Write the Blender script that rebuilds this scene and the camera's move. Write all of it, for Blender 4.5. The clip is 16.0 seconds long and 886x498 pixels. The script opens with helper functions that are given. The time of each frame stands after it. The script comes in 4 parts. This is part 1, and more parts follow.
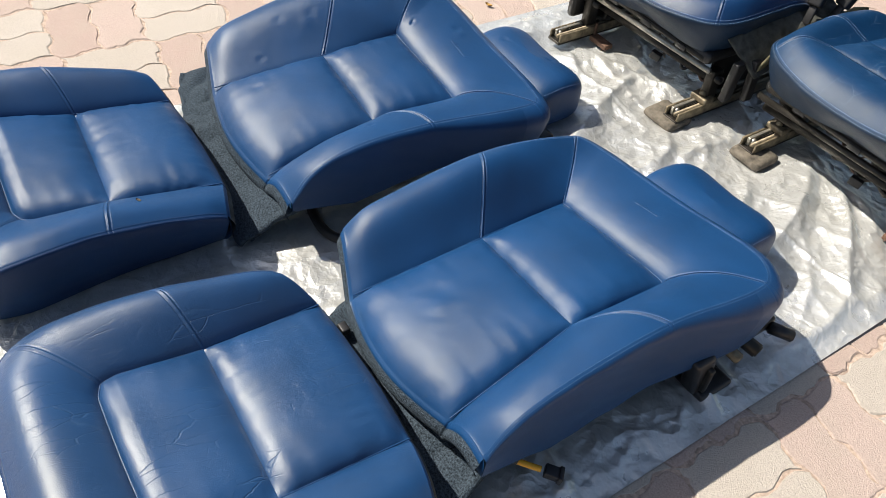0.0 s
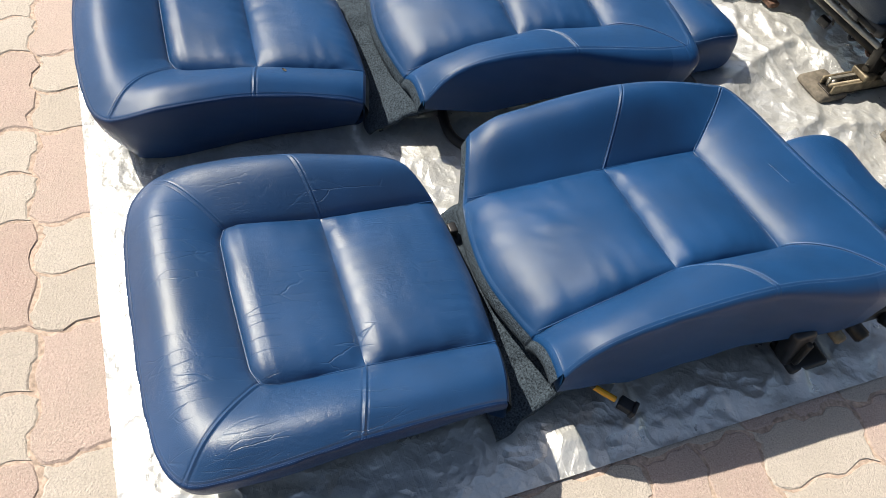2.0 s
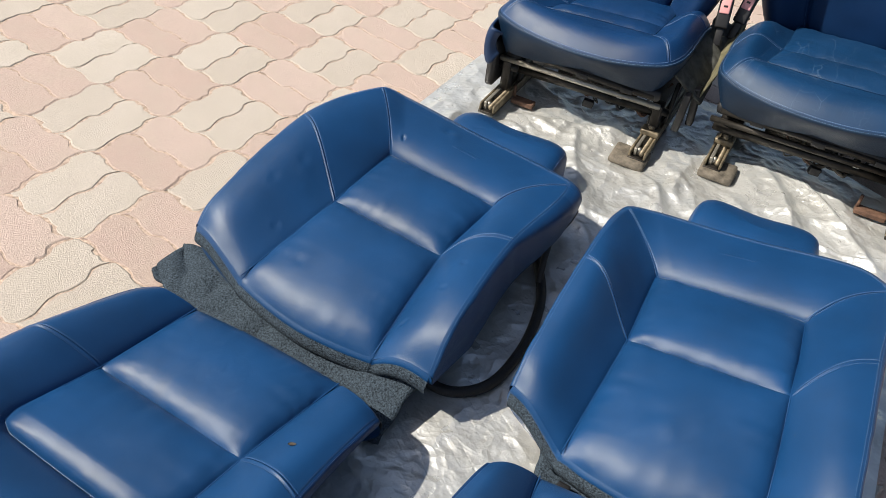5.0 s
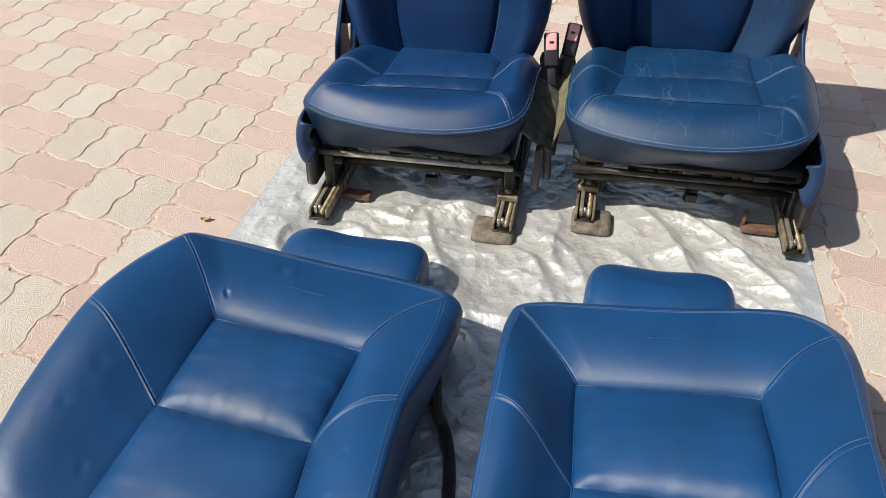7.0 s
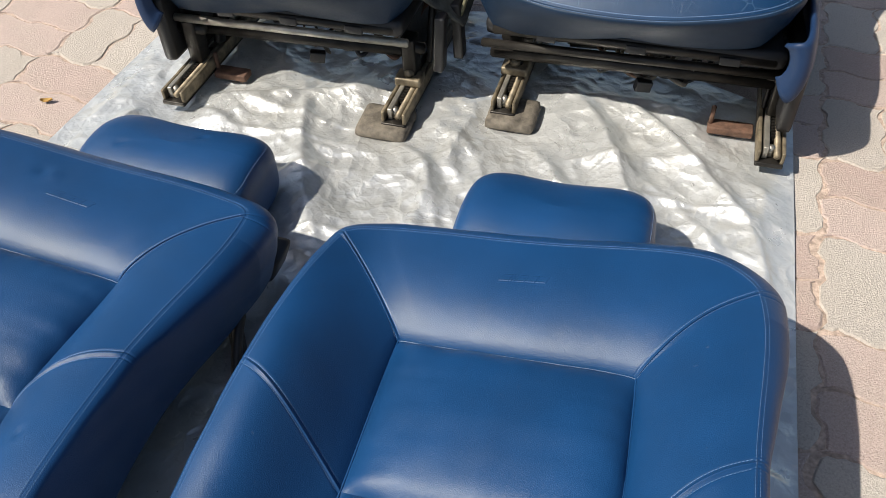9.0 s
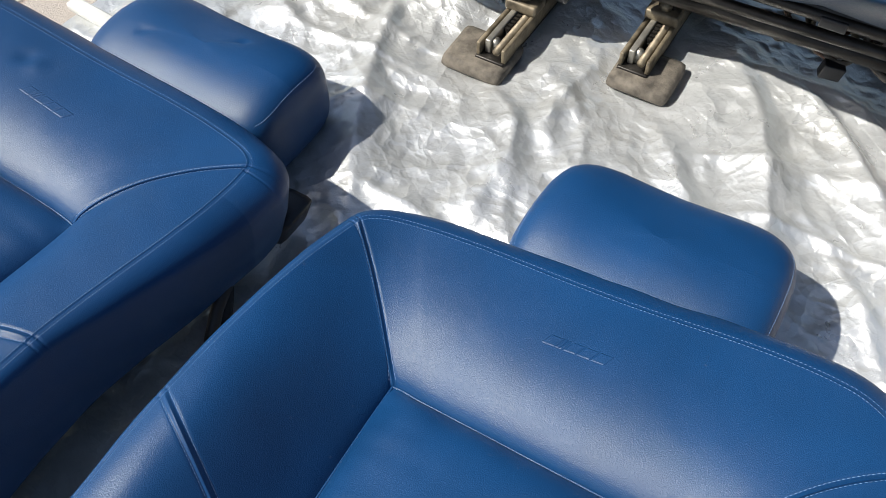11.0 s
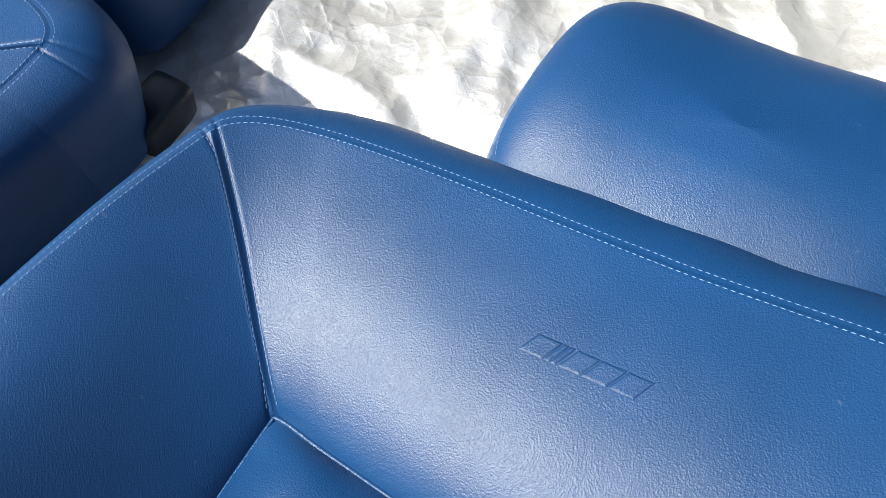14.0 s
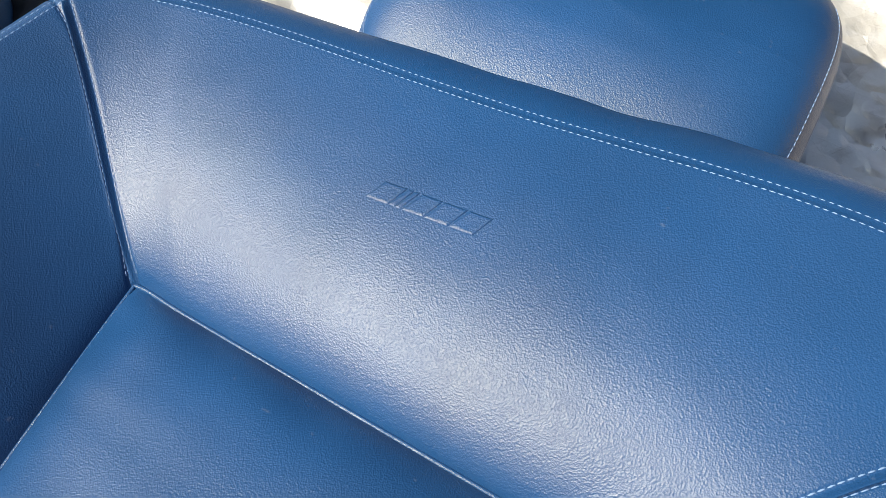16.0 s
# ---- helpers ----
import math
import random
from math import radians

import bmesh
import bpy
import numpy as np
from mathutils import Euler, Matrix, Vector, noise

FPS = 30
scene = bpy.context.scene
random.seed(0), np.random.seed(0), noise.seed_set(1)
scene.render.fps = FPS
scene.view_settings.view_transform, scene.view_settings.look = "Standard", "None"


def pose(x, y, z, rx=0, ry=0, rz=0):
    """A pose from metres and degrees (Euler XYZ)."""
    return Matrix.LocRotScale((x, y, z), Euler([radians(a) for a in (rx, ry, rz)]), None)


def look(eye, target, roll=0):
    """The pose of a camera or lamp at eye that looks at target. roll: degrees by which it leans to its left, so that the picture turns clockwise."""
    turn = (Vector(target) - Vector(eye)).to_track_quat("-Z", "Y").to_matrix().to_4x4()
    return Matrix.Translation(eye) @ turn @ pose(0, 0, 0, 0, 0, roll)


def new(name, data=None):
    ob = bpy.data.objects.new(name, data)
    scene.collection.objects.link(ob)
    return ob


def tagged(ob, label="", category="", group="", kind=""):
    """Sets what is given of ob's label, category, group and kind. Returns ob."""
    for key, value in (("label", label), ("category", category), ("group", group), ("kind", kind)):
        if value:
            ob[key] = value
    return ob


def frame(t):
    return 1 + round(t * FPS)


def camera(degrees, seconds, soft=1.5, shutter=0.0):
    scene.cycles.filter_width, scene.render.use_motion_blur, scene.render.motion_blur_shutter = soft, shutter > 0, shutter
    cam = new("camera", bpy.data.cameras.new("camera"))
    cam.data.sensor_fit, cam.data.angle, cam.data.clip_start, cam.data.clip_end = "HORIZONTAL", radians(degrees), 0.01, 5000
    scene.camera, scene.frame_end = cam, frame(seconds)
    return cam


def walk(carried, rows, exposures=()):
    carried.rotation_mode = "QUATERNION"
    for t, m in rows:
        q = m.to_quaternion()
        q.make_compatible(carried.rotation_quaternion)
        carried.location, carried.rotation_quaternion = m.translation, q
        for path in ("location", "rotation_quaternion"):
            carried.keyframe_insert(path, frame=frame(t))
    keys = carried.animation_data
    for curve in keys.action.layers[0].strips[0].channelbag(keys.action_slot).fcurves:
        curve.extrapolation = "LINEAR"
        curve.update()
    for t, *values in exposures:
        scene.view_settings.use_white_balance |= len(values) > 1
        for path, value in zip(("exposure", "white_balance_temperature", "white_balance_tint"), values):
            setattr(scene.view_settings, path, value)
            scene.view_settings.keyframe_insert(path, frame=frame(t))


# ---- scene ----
cam = camera(57.6, 16.0, soft=0.75)
PATH = [
    (0, (0.799, -0.897, 1.164), (-0.31, -0.042, -0.264), 6.3),
    (0.5, (0.859, -0.927, 1.171), (-0.343, -0.226, -0.265), 7.8),
    (1, (0.882, -0.937, 1.164), (-0.321, -0.374, -0.331), 8.5),
    (1.5, (0.866, -0.929, 1.144), (-0.276, -0.372, -0.401), 9.7),
    (2, (0.84, -0.934, 1.151), (-0.274, -0.349, -0.403), 10.3),
    (2.5, (0.741, -1.031, 1.157), (-0.292, -0.334, -0.408), 10.8),
    (3, (0.634, -1.172, 1.19), (-0.382, -0.307, -0.3), 8.1),
    (3.5, (0.46, -1.23, 1.151), (-0.5, -0.242, -0.299), 3.8),
    (4, (0.304, -1.249, 1.177), (-0.558, -0.088, -0.205), 1.8),
    (4.2, (0.256, -1.293, 1.167), (-0.562, -0.06, -0.179), 4.1),
    (6.3, (-0.009, -1.062, 1.165), (-0.372, 0.4, -0.151), 0.1),
    (6.5, (-0.011, -1.033, 1.161), (-0.369, 0.436, -0.148), -1.4),
    (7, (-0.039, -0.91, 1.09), (-0.343, 0.637, -0.141), 0.5),
    (7.5, (-0.103, -0.784, 1.023), (-0.265, 0.758, -0.241), 4.1),
    (8, (-0.006, -0.707, 0.926), (-0.377, 0.723, -0.422), -0.9),
    (8.2, (0.065, -0.64, 0.872), (-0.322, 0.748, -0.514), -2.0),
    (10.3, (0.293, -0.434, 0.902), (-0.444, 0.658, -0.604), -5.4),
    (10.5, (0.276, -0.309, 0.857), (-0.497, 0.658, -0.714), -7.9),
    (11, (0.214, -0.243, 0.771), (-0.419, 0.742, -0.85), -1.5),
    (11.5, (0.179, -0.204, 0.699), (-0.293, 0.798, -0.967), 2.3),
    (12, (0.163, -0.115, 0.596), (-0.258, 0.772, -1.147), 3.5),
    (12.5, (0.174, -0.044, 0.527), (-0.369, 0.643, -1.271), -6.4),
    (13, (0.168, -0.027, 0.502), (-0.392, 0.595, -1.315), -10.2),
    (13.5, (0.169, -0.028, 0.512), (-0.42, 0.565, -1.305), -12.8),
    (14, (0.172, -0.015, 0.524), (-0.475, 0.604, -1.265), -15.7),
    (14.5, (0.177, -0.004, 0.52), (-0.49, 0.615, -1.261), -17.1),
    (15, (0.198, -0.009, 0.509), (-0.46, 0.62, -1.272), -17.0),
    (15.5, (0.232, -0.009, 0.499), (-0.329, 0.638, -1.309), -13.9),
    (16, (0.238, -0.037, 0.501), (-0.271, 0.583, -1.331), -11.0),
]
walk(cam, [(t, look(eye, target, roll)) for t, eye, target, roll in PATH],
     exposures=[(0.0, 0.60, 6900, 10), (1.0, 0.76, 7000, 10), (2.0, 0.62, 7100, 10), (3.0, 0.47, 6900, 10), (6.5, 0.42, 6900, 10), (8.0, 0.40, 6900, 10), (10.5, 0.44, 6450, 10), (12.0, 0.46, 6400, 10), (13.0, 0.97, 6550, 10), (15.0, 1.03, 6900, 10), (16.0, 1.07, 7450, 10)])

# ---- world, sun, exposure ----
SUN_AZ, SUN_EL = 216.6, 50.5      # degrees: compass of the sun in plan (from +x, counter-clockwise) and its height
world = bpy.data.worlds.new("sky")
scene.world = world
world.use_nodes = True
wn = world.node_tree
sky = wn.nodes.new("ShaderNodeTexSky")
sky.sky_type, sky.sun_disc = "NISHITA", False
sky.sun_elevation = radians(SUN_EL)
sky.sun_rotation = radians(90.0 - SUN_AZ)
sky.dust_density = 2.0
wn.links.new(sky.outputs["Color"], wn.nodes["Background"].inputs["Color"])
wn.nodes["Background"].inputs["Strength"].default_value = 0.078
sun_data = bpy.data.lights.new("sun", "SUN")
sun_data.energy, sun_data.angle, sun_data.color = 4.75, radians(0.6), (1.0, 0.955, 0.89)
sun = new("sun", sun_data)
sun_way = Vector((math.cos(radians(SUN_AZ)) * math.cos(radians(SUN_EL)), math.sin(radians(SUN_AZ)) * math.cos(radians(SUN_EL)), math.sin(radians(SUN_EL))))
sun.matrix_world = look(sun_way * 20, (0, 0, 0))


# ---- materials ----
class Nodes:
    """A small wrapper to wire up one material."""

    def __init__(self, name, color, rough=0.5, metal=0.0, spec=0.5):
        self.m = bpy.data.materials.new(name)
        self.m.use_nodes = True
        self.t = self.m.node_tree
        self.b = self.t.nodes["Principled BSDF"]
        self.b.inputs["Base Color"].default_value = (*color, 1)
        self.b.inputs["Roughness"].default_value = rough
        self.b.inputs["Metallic"].default_value = metal
        self.b.inputs["Specular IOR Level"].default_value = spec
        self.place = self.add("ShaderNodeTexCoord").outputs["Object"]

    def add(self, kind, **values):
        n = self.t.nodes.new(kind)
        for k, v in values.items():
            n.inputs[k].default_value = v
        return n

    def link(self, a, b):
        self.t.links.new(a, b)

    def noise(self, scale, detail=4.0, rough=0.55, out="Fac"):
        n = self.add("ShaderNodeTexNoise", Scale=scale, Detail=detail, Roughness=rough)
        self.link(self.place, n.inputs["Vector"])
        return n.outputs[out]

    def voronoi(self, scale, feature="F1", out="Distance", random_=1.0):
        n = self.add("ShaderNodeTexVoronoi", Scale=scale, Randomness=random_)
        n.feature = feature
        self.link(self.place, n.inputs["Vector"])
        return n.outputs[out]

    def ramp(self, fac, *stops):
        n = self.add("ShaderNodeValToRGB")
        while len(n.color_ramp.elements) < len(stops):
            n.color_ramp.elements.new(0.5)
        for e, (p, c) in zip(n.color_ramp.elements, stops):
            e.position, e.color = p, (*c, 1) if len(c) == 3 else c
        self.link(fac, n.inputs["Fac"])
        return n.outputs["Color"]

    def mix(self, fac, a, b, mode="MIX"):
        n = self.add("ShaderNodeMix")
        n.data_type, n.blend_type = "RGBA", mode
        for sock, v in ((n.inputs[0], fac), (n.inputs[6], a), (n.inputs[7], b)):
            if isinstance(v, (int, float)):
                sock.default_value = v
            elif isinstance(v, tuple):
                sock.default_value = (*v, 1)
            else:
                self.link(v, sock)
        return n.outputs[2]

    def math(self, op, a, b=0.0):
        n = self.add("ShaderNodeMath")
        n.operation = op
        for sock, v in ((n.inputs[0], a), (n.inputs[1], b)):
            if isinstance(v, (int, float)):
                sock.default_value = v
            else:
                self.link(v, sock)
        return n.outputs[0]

    def bump(self, height, distance, strength=1.0):
        n = self.add("ShaderNodeBump", Distance=distance, Strength=abs(strength))
        n.invert = strength < 0
        self.link(height, n.inputs["Height"])
        old = self.b.inputs["Normal"].links
        if old:
            self.link(old[0].from_socket, n.inputs["Normal"])
        self.link(n.outputs["Normal"], self.b.inputs["Normal"])

    def color(self, sock):
        self.link(sock, self.b.inputs["Base Color"])

    def rough(self, sock):
        self.link(sock, self.b.inputs["Roughness"])


def leather(name, tint, worn=0.0, lines_=0.0, rough=(0.37, 0.47), stretch=(1.0, 0.3, 1.0), dust=0.03, spec=0.46):
    n = Nodes(name, tint, 0.5)
    dark, pale = tuple(c * 0.84 for c in tint), tuple(c * 1.16 for c in tint)
    c = n.ramp(n.noise(7, 5), (0.3, dark), (0.7, pale))
    r = n.ramp(n.noise(11, 6), (0.3, (rough[0],) * 3), (0.7, (rough[1],) * 3))
    if worn or lines_:
        # creases: broken, winding lines that run mostly from front to back, at two sizes
        bend = n.add("ShaderNodeTexNoise", Scale=18.0, Detail=4.0)
        n.link(n.place, bend.inputs["Vector"])
        mixv = n.add("ShaderNodeVectorMath")
        mixv.operation = "MULTIPLY_ADD"
        n.link(bend.outputs["Color"], mixv.inputs[0])
        mixv.inputs[1].default_value = (0.014, 0.03, 0.03)
        n.link(n.place, mixv.inputs[2])
        long_ = n.add("ShaderNodeVectorMath")
        long_.operation = "MULTIPLY"
        n.link(mixv.outputs[0], long_.inputs[0])
        long_.inputs[1].default_value = stretch
        straight, n.place = n.place, long_.outputs[0]
        wide = n.voronoi(17, "DISTANCE_TO_EDGE")
        tight = n.voronoi(52, "DISTANCE_TO_EDGE")
        n.place = straight
        patch = n.ramp(n.noise(10, 3), (0.48, (0, 0, 0)), (0.60, (1, 1, 1)))
        patch2 = n.ramp(n.noise(13, 2), (0.50, (0, 0, 0)), (0.62, (1, 1, 1)))
        wide_line = n.math("MULTIPLY", n.ramp(wide, (0.0, (1, 1, 1)), (0.022, (0, 0, 0))), patch)
        tight_line = n.math("MULTIPLY", n.ramp(tight, (0.0, (1, 1, 1)), (0.05, (0, 0, 0))), patch2)
        if worn:
            c = n.mix(n.math("MULTIPLY", wide_line, 0.30 * worn), c, (0.09, 0.17, 0.28))
            c = n.mix(n.math("MULTIPLY", tight_line, 0.08 * worn), c, (0.09, 0.17, 0.28))
            n.bump(wide_line, 0.001, -0.30 * worn - 0.45 * (lines_ == 1.0))
        n.bump(tight_line, 0.0006, -0.3 * max(worn, lines_))
    specks = n.ramp(n.noise(160, 2), (0.73, (0, 0, 0)), (0.77, (1, 1, 1)))
    c = n.mix(n.math("MULTIPLY", specks, 0.08), c, (0.3, 0.33, 0.36))
    n.color(c)
    n.rough(r)
    n.b.inputs["Specular IOR Level"].default_value = spec
    n.b.inputs["Specular Tint"].default_value = (0.95, 0.96, 0.86, 1)
    n.b.inputs["Sheen Weight"].default_value = dust
    n.b.inputs["Sheen Roughness"].default_value = 0.45
    fold = n.math("ABSOLUTE", n.math("SUBTRACT", n.noise(26, 4, 0.6), 0.5))
    fold = n.math("MULTIPLY", n.ramp(fold, (0.0, (1, 1, 1)), (0.09, (0, 0, 0))), n.ramp(n.noise(9, 2), (0.46, (0, 0, 0)), (0.62, (1, 1, 1))))
    n.bump(fold, 0.0012, -0.22 * min(1.0, 0.02 + lines_))
    n.bump(n.noise(14, 2), 0.002, 0.06)
    n.bump(n.voronoi(800), 0.0006, 0.17)
    n.bump(n.voronoi(1350), 0.0005, 0.30)
    n.bump(n.noise(2600, 2), 0.0004, 0.16)
    return n.m


BLUE = (0.0036, 0.0425, 0.131)
LEATHER = leather("blue_leather", BLUE, 0.0, 0.18, rough=(0.38, 0.46), dust=0.0)
LEATHER_CREASED = leather("lined_blue_leather", BLUE, 0.40, 1.0, (0.37, 0.46), (2.4, 0.30, 1.0), 0.0, 0.85)
LEATHER_DULL = leather("dull_blue_leather", BLUE, 0.06, 0.4, (0.36, 0.45), (1.7, 0.42, 1.0), 0.0)
LEATHER_FRONT = leather("front_blue_leather", (0.0024, 0.030, 0.100), 0.25, 0.35, (0.36, 0.46), dust=0.0, spec=0.42)
LEATHER_WORN = leather("creased_blue_leather", (0.0026, 0.031, 0.090), 0.85, 0.6, (0.40, 0.52), (1.3, 0.3, 1.0), 0.0, 0.38)
LEATHER_SCUFFED = leather("scuffed_blue_leather", (0.004, 0.03, 0.085), 0.7, 0.6, (0.5, 0.62), (1.6, 1.0, 0.35), 0.05)
# BLUE slightly darkened and dulled, to paint the shade on the backrests' side walls
LEATHER_SIDE_SHADED = leather("shaded_side_blue_leather", (0.0034, 0.039, 0.121), 0.0, 0.0, (0.42, 0.52), dust=0.0, spec=0.32)
VINYL = leather("dull_grey_blue_vinyl", (0.0045, 0.021, 0.052), 0.0, 0.0, (0.46, 0.58), dust=0.0, spec=0.28)
# front backrests; also the rear cushions' skirts, where its darkness paints in shade
LEATHER_BACK_AND_SHADE = leather("smooth_dark_blue_and_shaded_leather", (0.002, 0.025, 0.088), 0.0, 0.0, (0.46, 0.58), dust=0.0, spec=0.3)


def plain(name, color, rough, metal=0.0, grain=300.0, depth=0.0004, vary=0.25, scale=14.0, spec=0.5):
    n = Nodes(name, color, rough, metal, spec)
    n.color(n.ramp(n.noise(scale, 6), (0.3, tuple(c * (1 - vary) for c in color)), (0.7, tuple(c * (1 + vary) for c in color))))
    n.rough(n.ramp(n.noise(scale * 2.3, 4), (0.3, (rough * 0.85,) * 3), (0.7, (min(1, rough * 1.15),) * 3)))
    n.bump(n.noise(grain, 3), depth, 0.5)
    return n.m


THREAD_DARK = plain("navy_thread", (0.05, 0.10, 0.21), 0.8, vary=0.1)
THREAD = plain("blue_thread", (0.13, 0.22, 0.38), 0.7, vary=0.1)
CARPET = plain("teal_carpet", (0.042, 0.058, 0.075), 1.0, grain=330, depth=0.012, vary=0.8, scale=330, spec=0.08)
CARPET_OLIVE = plain("olive_felt", (0.16, 0.15, 0.095), 1.0, grain=420, depth=0.005, vary=0.3, scale=50, spec=0.1)
CARPET_GREY = plain("grey_carpet", (0.075, 0.078, 0.072), 1.0, grain=420, depth=0.005, vary=0.4, scale=50, spec=0.1)
BLACK = plain("black_plastic", (0.012, 0.012, 0.013), 0.45, vary=0.3)
BLUE_PLASTIC = plain("blue_plastic", (0.009, 0.029, 0.080), 0.5, vary=0.15, spec=0.35)
STEEL_DARK = plain("dark_oily_steel", (0.035, 0.032, 0.028), 0.42, 0.7, vary=0.5, scale=30)
STEEL = plain("dull_zinc_steel", (0.38, 0.36, 0.31), 0.42, 0.75, vary=0.3, scale=40)
BRASS = plain("yellow_zinc_steel", (0.19, 0.157, 0.105), 0.55, 0.45, vary=0.55, scale=55)
SCRAP = plain("dark_leaf_brown", (0.035, 0.026, 0.018), 0.8, vary=0.3)
RUST = plain("rusty_steel", (0.13, 0.072, 0.048), 0.8, 0.2, vary=0.5, scale=60)
RUBBER = plain("grey_brown_rubber", (0.115, 0.10, 0.078), 0.85, vary=0.55, scale=60, depth=0.0015)
RED = plain("faded_pink_plastic", (0.72, 0.34, 0.34), 0.5, vary=0.1)
FOAM = plain("dark_underside", (0.02, 0.021, 0.024), 0.9, vary=0.4)
YELLOW = plain("yellow_wire", (0.75, 0.36, 0.02), 0.5, vary=0.1)
LEAF = plain("dry_leaf_yellow", (0.45, 0.27, 0.07), 0.8, vary=0.3)
WHITE = plain("white_plastic", (0.6, 0.6, 0.56), 0.5, vary=0.1)


def corrugated():
    n = Nodes("corrugated_black", (0.012, 0.012, 0.013), 0.5)
    n.bump(n.noise(300, 2), 0.002, 0.8)
    return n.m


CORRUGATED = corrugated()


def foil():
    n = Nodes("silver_tarpaulin", (0.7, 0.7, 0.68), 0.40, 0.55)
    c = n.ramp(n.noise(5, 6), (0.3, (0.60, 0.615, 0.60)), (0.65, (0.73, 0.745, 0.73)))
    dirt = n.ramp(n.noise(13, 8, 0.72), (0.50, (0, 0, 0)), (0.72, (1, 1, 1)))
    c = n.mix(n.math("MULTIPLY", dirt, 0.42), c, (0.45, 0.43, 0.36))
    # pressed pattern: long straight strokes, a slanted lattice of strips and small petals
    grid = n.add("ShaderNodeTexBrick", Scale=22.0)
    grid.inputs["Mortar Size"].default_value = 0.012
    n.link(n.place, grid.inputs["Vector"])
    turn = n.add("ShaderNodeMapping")
    turn.inputs["Rotation"].default_value = (0, 0, 0.62)
    n.link(n.place, turn.inputs["Vector"])
    strips = n.add("ShaderNodeTexBrick", Scale=13.0)
    strips.inputs["Mortar Size"].default_value = 0.02
    strips.offset = 0.37
    n.link(turn.outputs[0], strips.inputs["Vector"])
    petals = n.voronoi(46, "SMOOTH_F1")
    flakes = n.ramp(n.voronoi(58, "F1", "Color"), (0.25, (0.76, 0.76, 0.76)), (0.8, (1, 1, 1)))
    c = n.mix(n.math("MULTIPLY", n.ramp(n.noise(7, 3), (0.45, (0, 0, 0)), (0.6, (1, 1, 1))), 0.6), c, n.mix(1.0, c, flakes, "MULTIPLY"))
    n.color(c)
    n.rough(n.ramp(n.noise(14, 5), (0.3, (0.25,) * 3), (0.7, (0.40,) * 3)))
    n.bump(n.noise(7, 4, 0.55), 0.02, 0.22)
    crinkle = n.add("ShaderNodeTexNoise", Scale=9.0, Detail=4.0)
    n.link(n.place, crinkle.inputs["Vector"])
    bent = n.add("ShaderNodeVectorMath")
    bent.operation = "MULTIPLY_ADD"
    n.link(crinkle.outputs["Color"], bent.inputs[0])
    bent.inputs[1].default_value = (0.12, 0.12, 0.12)
    n.link(n.place, bent.inputs[2])
    straight, n.place = n.place, bent.outputs[0]
    facets = n.voronoi(15, "F1", "Distance")
    small_facets = n.voronoi(41, "F1", "Distance")
    n.place = straight
    n.bump(facets, 0.016, 0.45)
    n.bump(small_facets, 0.006, 0.40)
    n.bump(grid.outputs["Fac"], 0.0012, -0.30)
    n.bump(strips.outputs["Fac"], 0.0012, -0.30)
    n.bump(petals, 0.003, 0.16)
    n.bump(n.noise(520, 2), 0.0006, 0.35)
    return n.m


FOIL = foil()


def stone(name, a, b):
    n = Nodes(name, a, 0.9)
    info = n.add("ShaderNodeObjectInfo").outputs["Random"]
    isl = n.add("ShaderNodeNewGeometry").outputs["Random Per Island"]
    pick = n.math("FRACT", n.math("ADD", info, isl))
    c = n.mix(pick, a, b)
    c = n.mix(n.math("MULTIPLY", n.ramp(n.noise(260, 4, 0.75), (0.45, (0, 0, 0)), (0.66, (1, 1, 1))), 0.5), c, tuple(v * 0.5 for v in a))
    c = n.mix(n.math("MULTIPLY", n.ramp(n.noise(420, 2, 0.5), (0.62, (0, 0, 0)), (0.7, (1, 1, 1))), 0.5), c, (0.72, 0.66, 0.58))
    c = n.mix(n.math("MULTIPLY", n.ramp(n.noise(9, 5), (0.4, (0, 0, 0)), (0.75, (1, 1, 1))), 0.35), c, (0.42, 0.38, 0.31))
    n.color(c)
    n.bump(n.noise(300, 4, 0.7), 0.004, 0.9)
    n.bump(n.noise(24, 3), 0.004, 0.3)
    return n.m


PINK = stone("pink_concrete_paver", (0.475, 0.36, 0.312), (0.545, 0.436, 0.386))
CREAM = stone("cream_concrete_paver", (0.495, 0.44, 0.383), (0.555, 0.503, 0.445))
SAND = plain("sandy_joint_earth", (0.43, 0.335, 0.27), 1.0, grain=500, depth=0.004, vary=0.42, scale=120)


# ---- building helpers ----
def thing(name, place, label, category, group="", kind=""):
    ob = new(name)
    ob.location = place
    bpy.context.view_layer.update()
    return tagged(ob, label, category, group, kind)


def link_mesh(name, me, material, parent=None, label="", smooth=True):
    me.materials.append(material)
    if smooth:
        me.polygons.foreach_set("use_smooth", [True] * len(me.polygons))
    ob = new(name, me)
    if parent is not None:
        ob.parent = parent
        ob.matrix_parent_inverse = Matrix.Translation(-parent.location) if parent.parent is None else Matrix()
    if label:
        tagged(ob, label)
    return ob


def part(name, bm, material, parent=None, label="", smooth=True):
    me = bpy.data.meshes.new(name)
    bmesh.ops.recalc_face_normals(bm, faces=bm.faces)
    bm.to_mesh(me)
    bm.free()
    return link_mesh(name, me, material, parent, label, smooth)


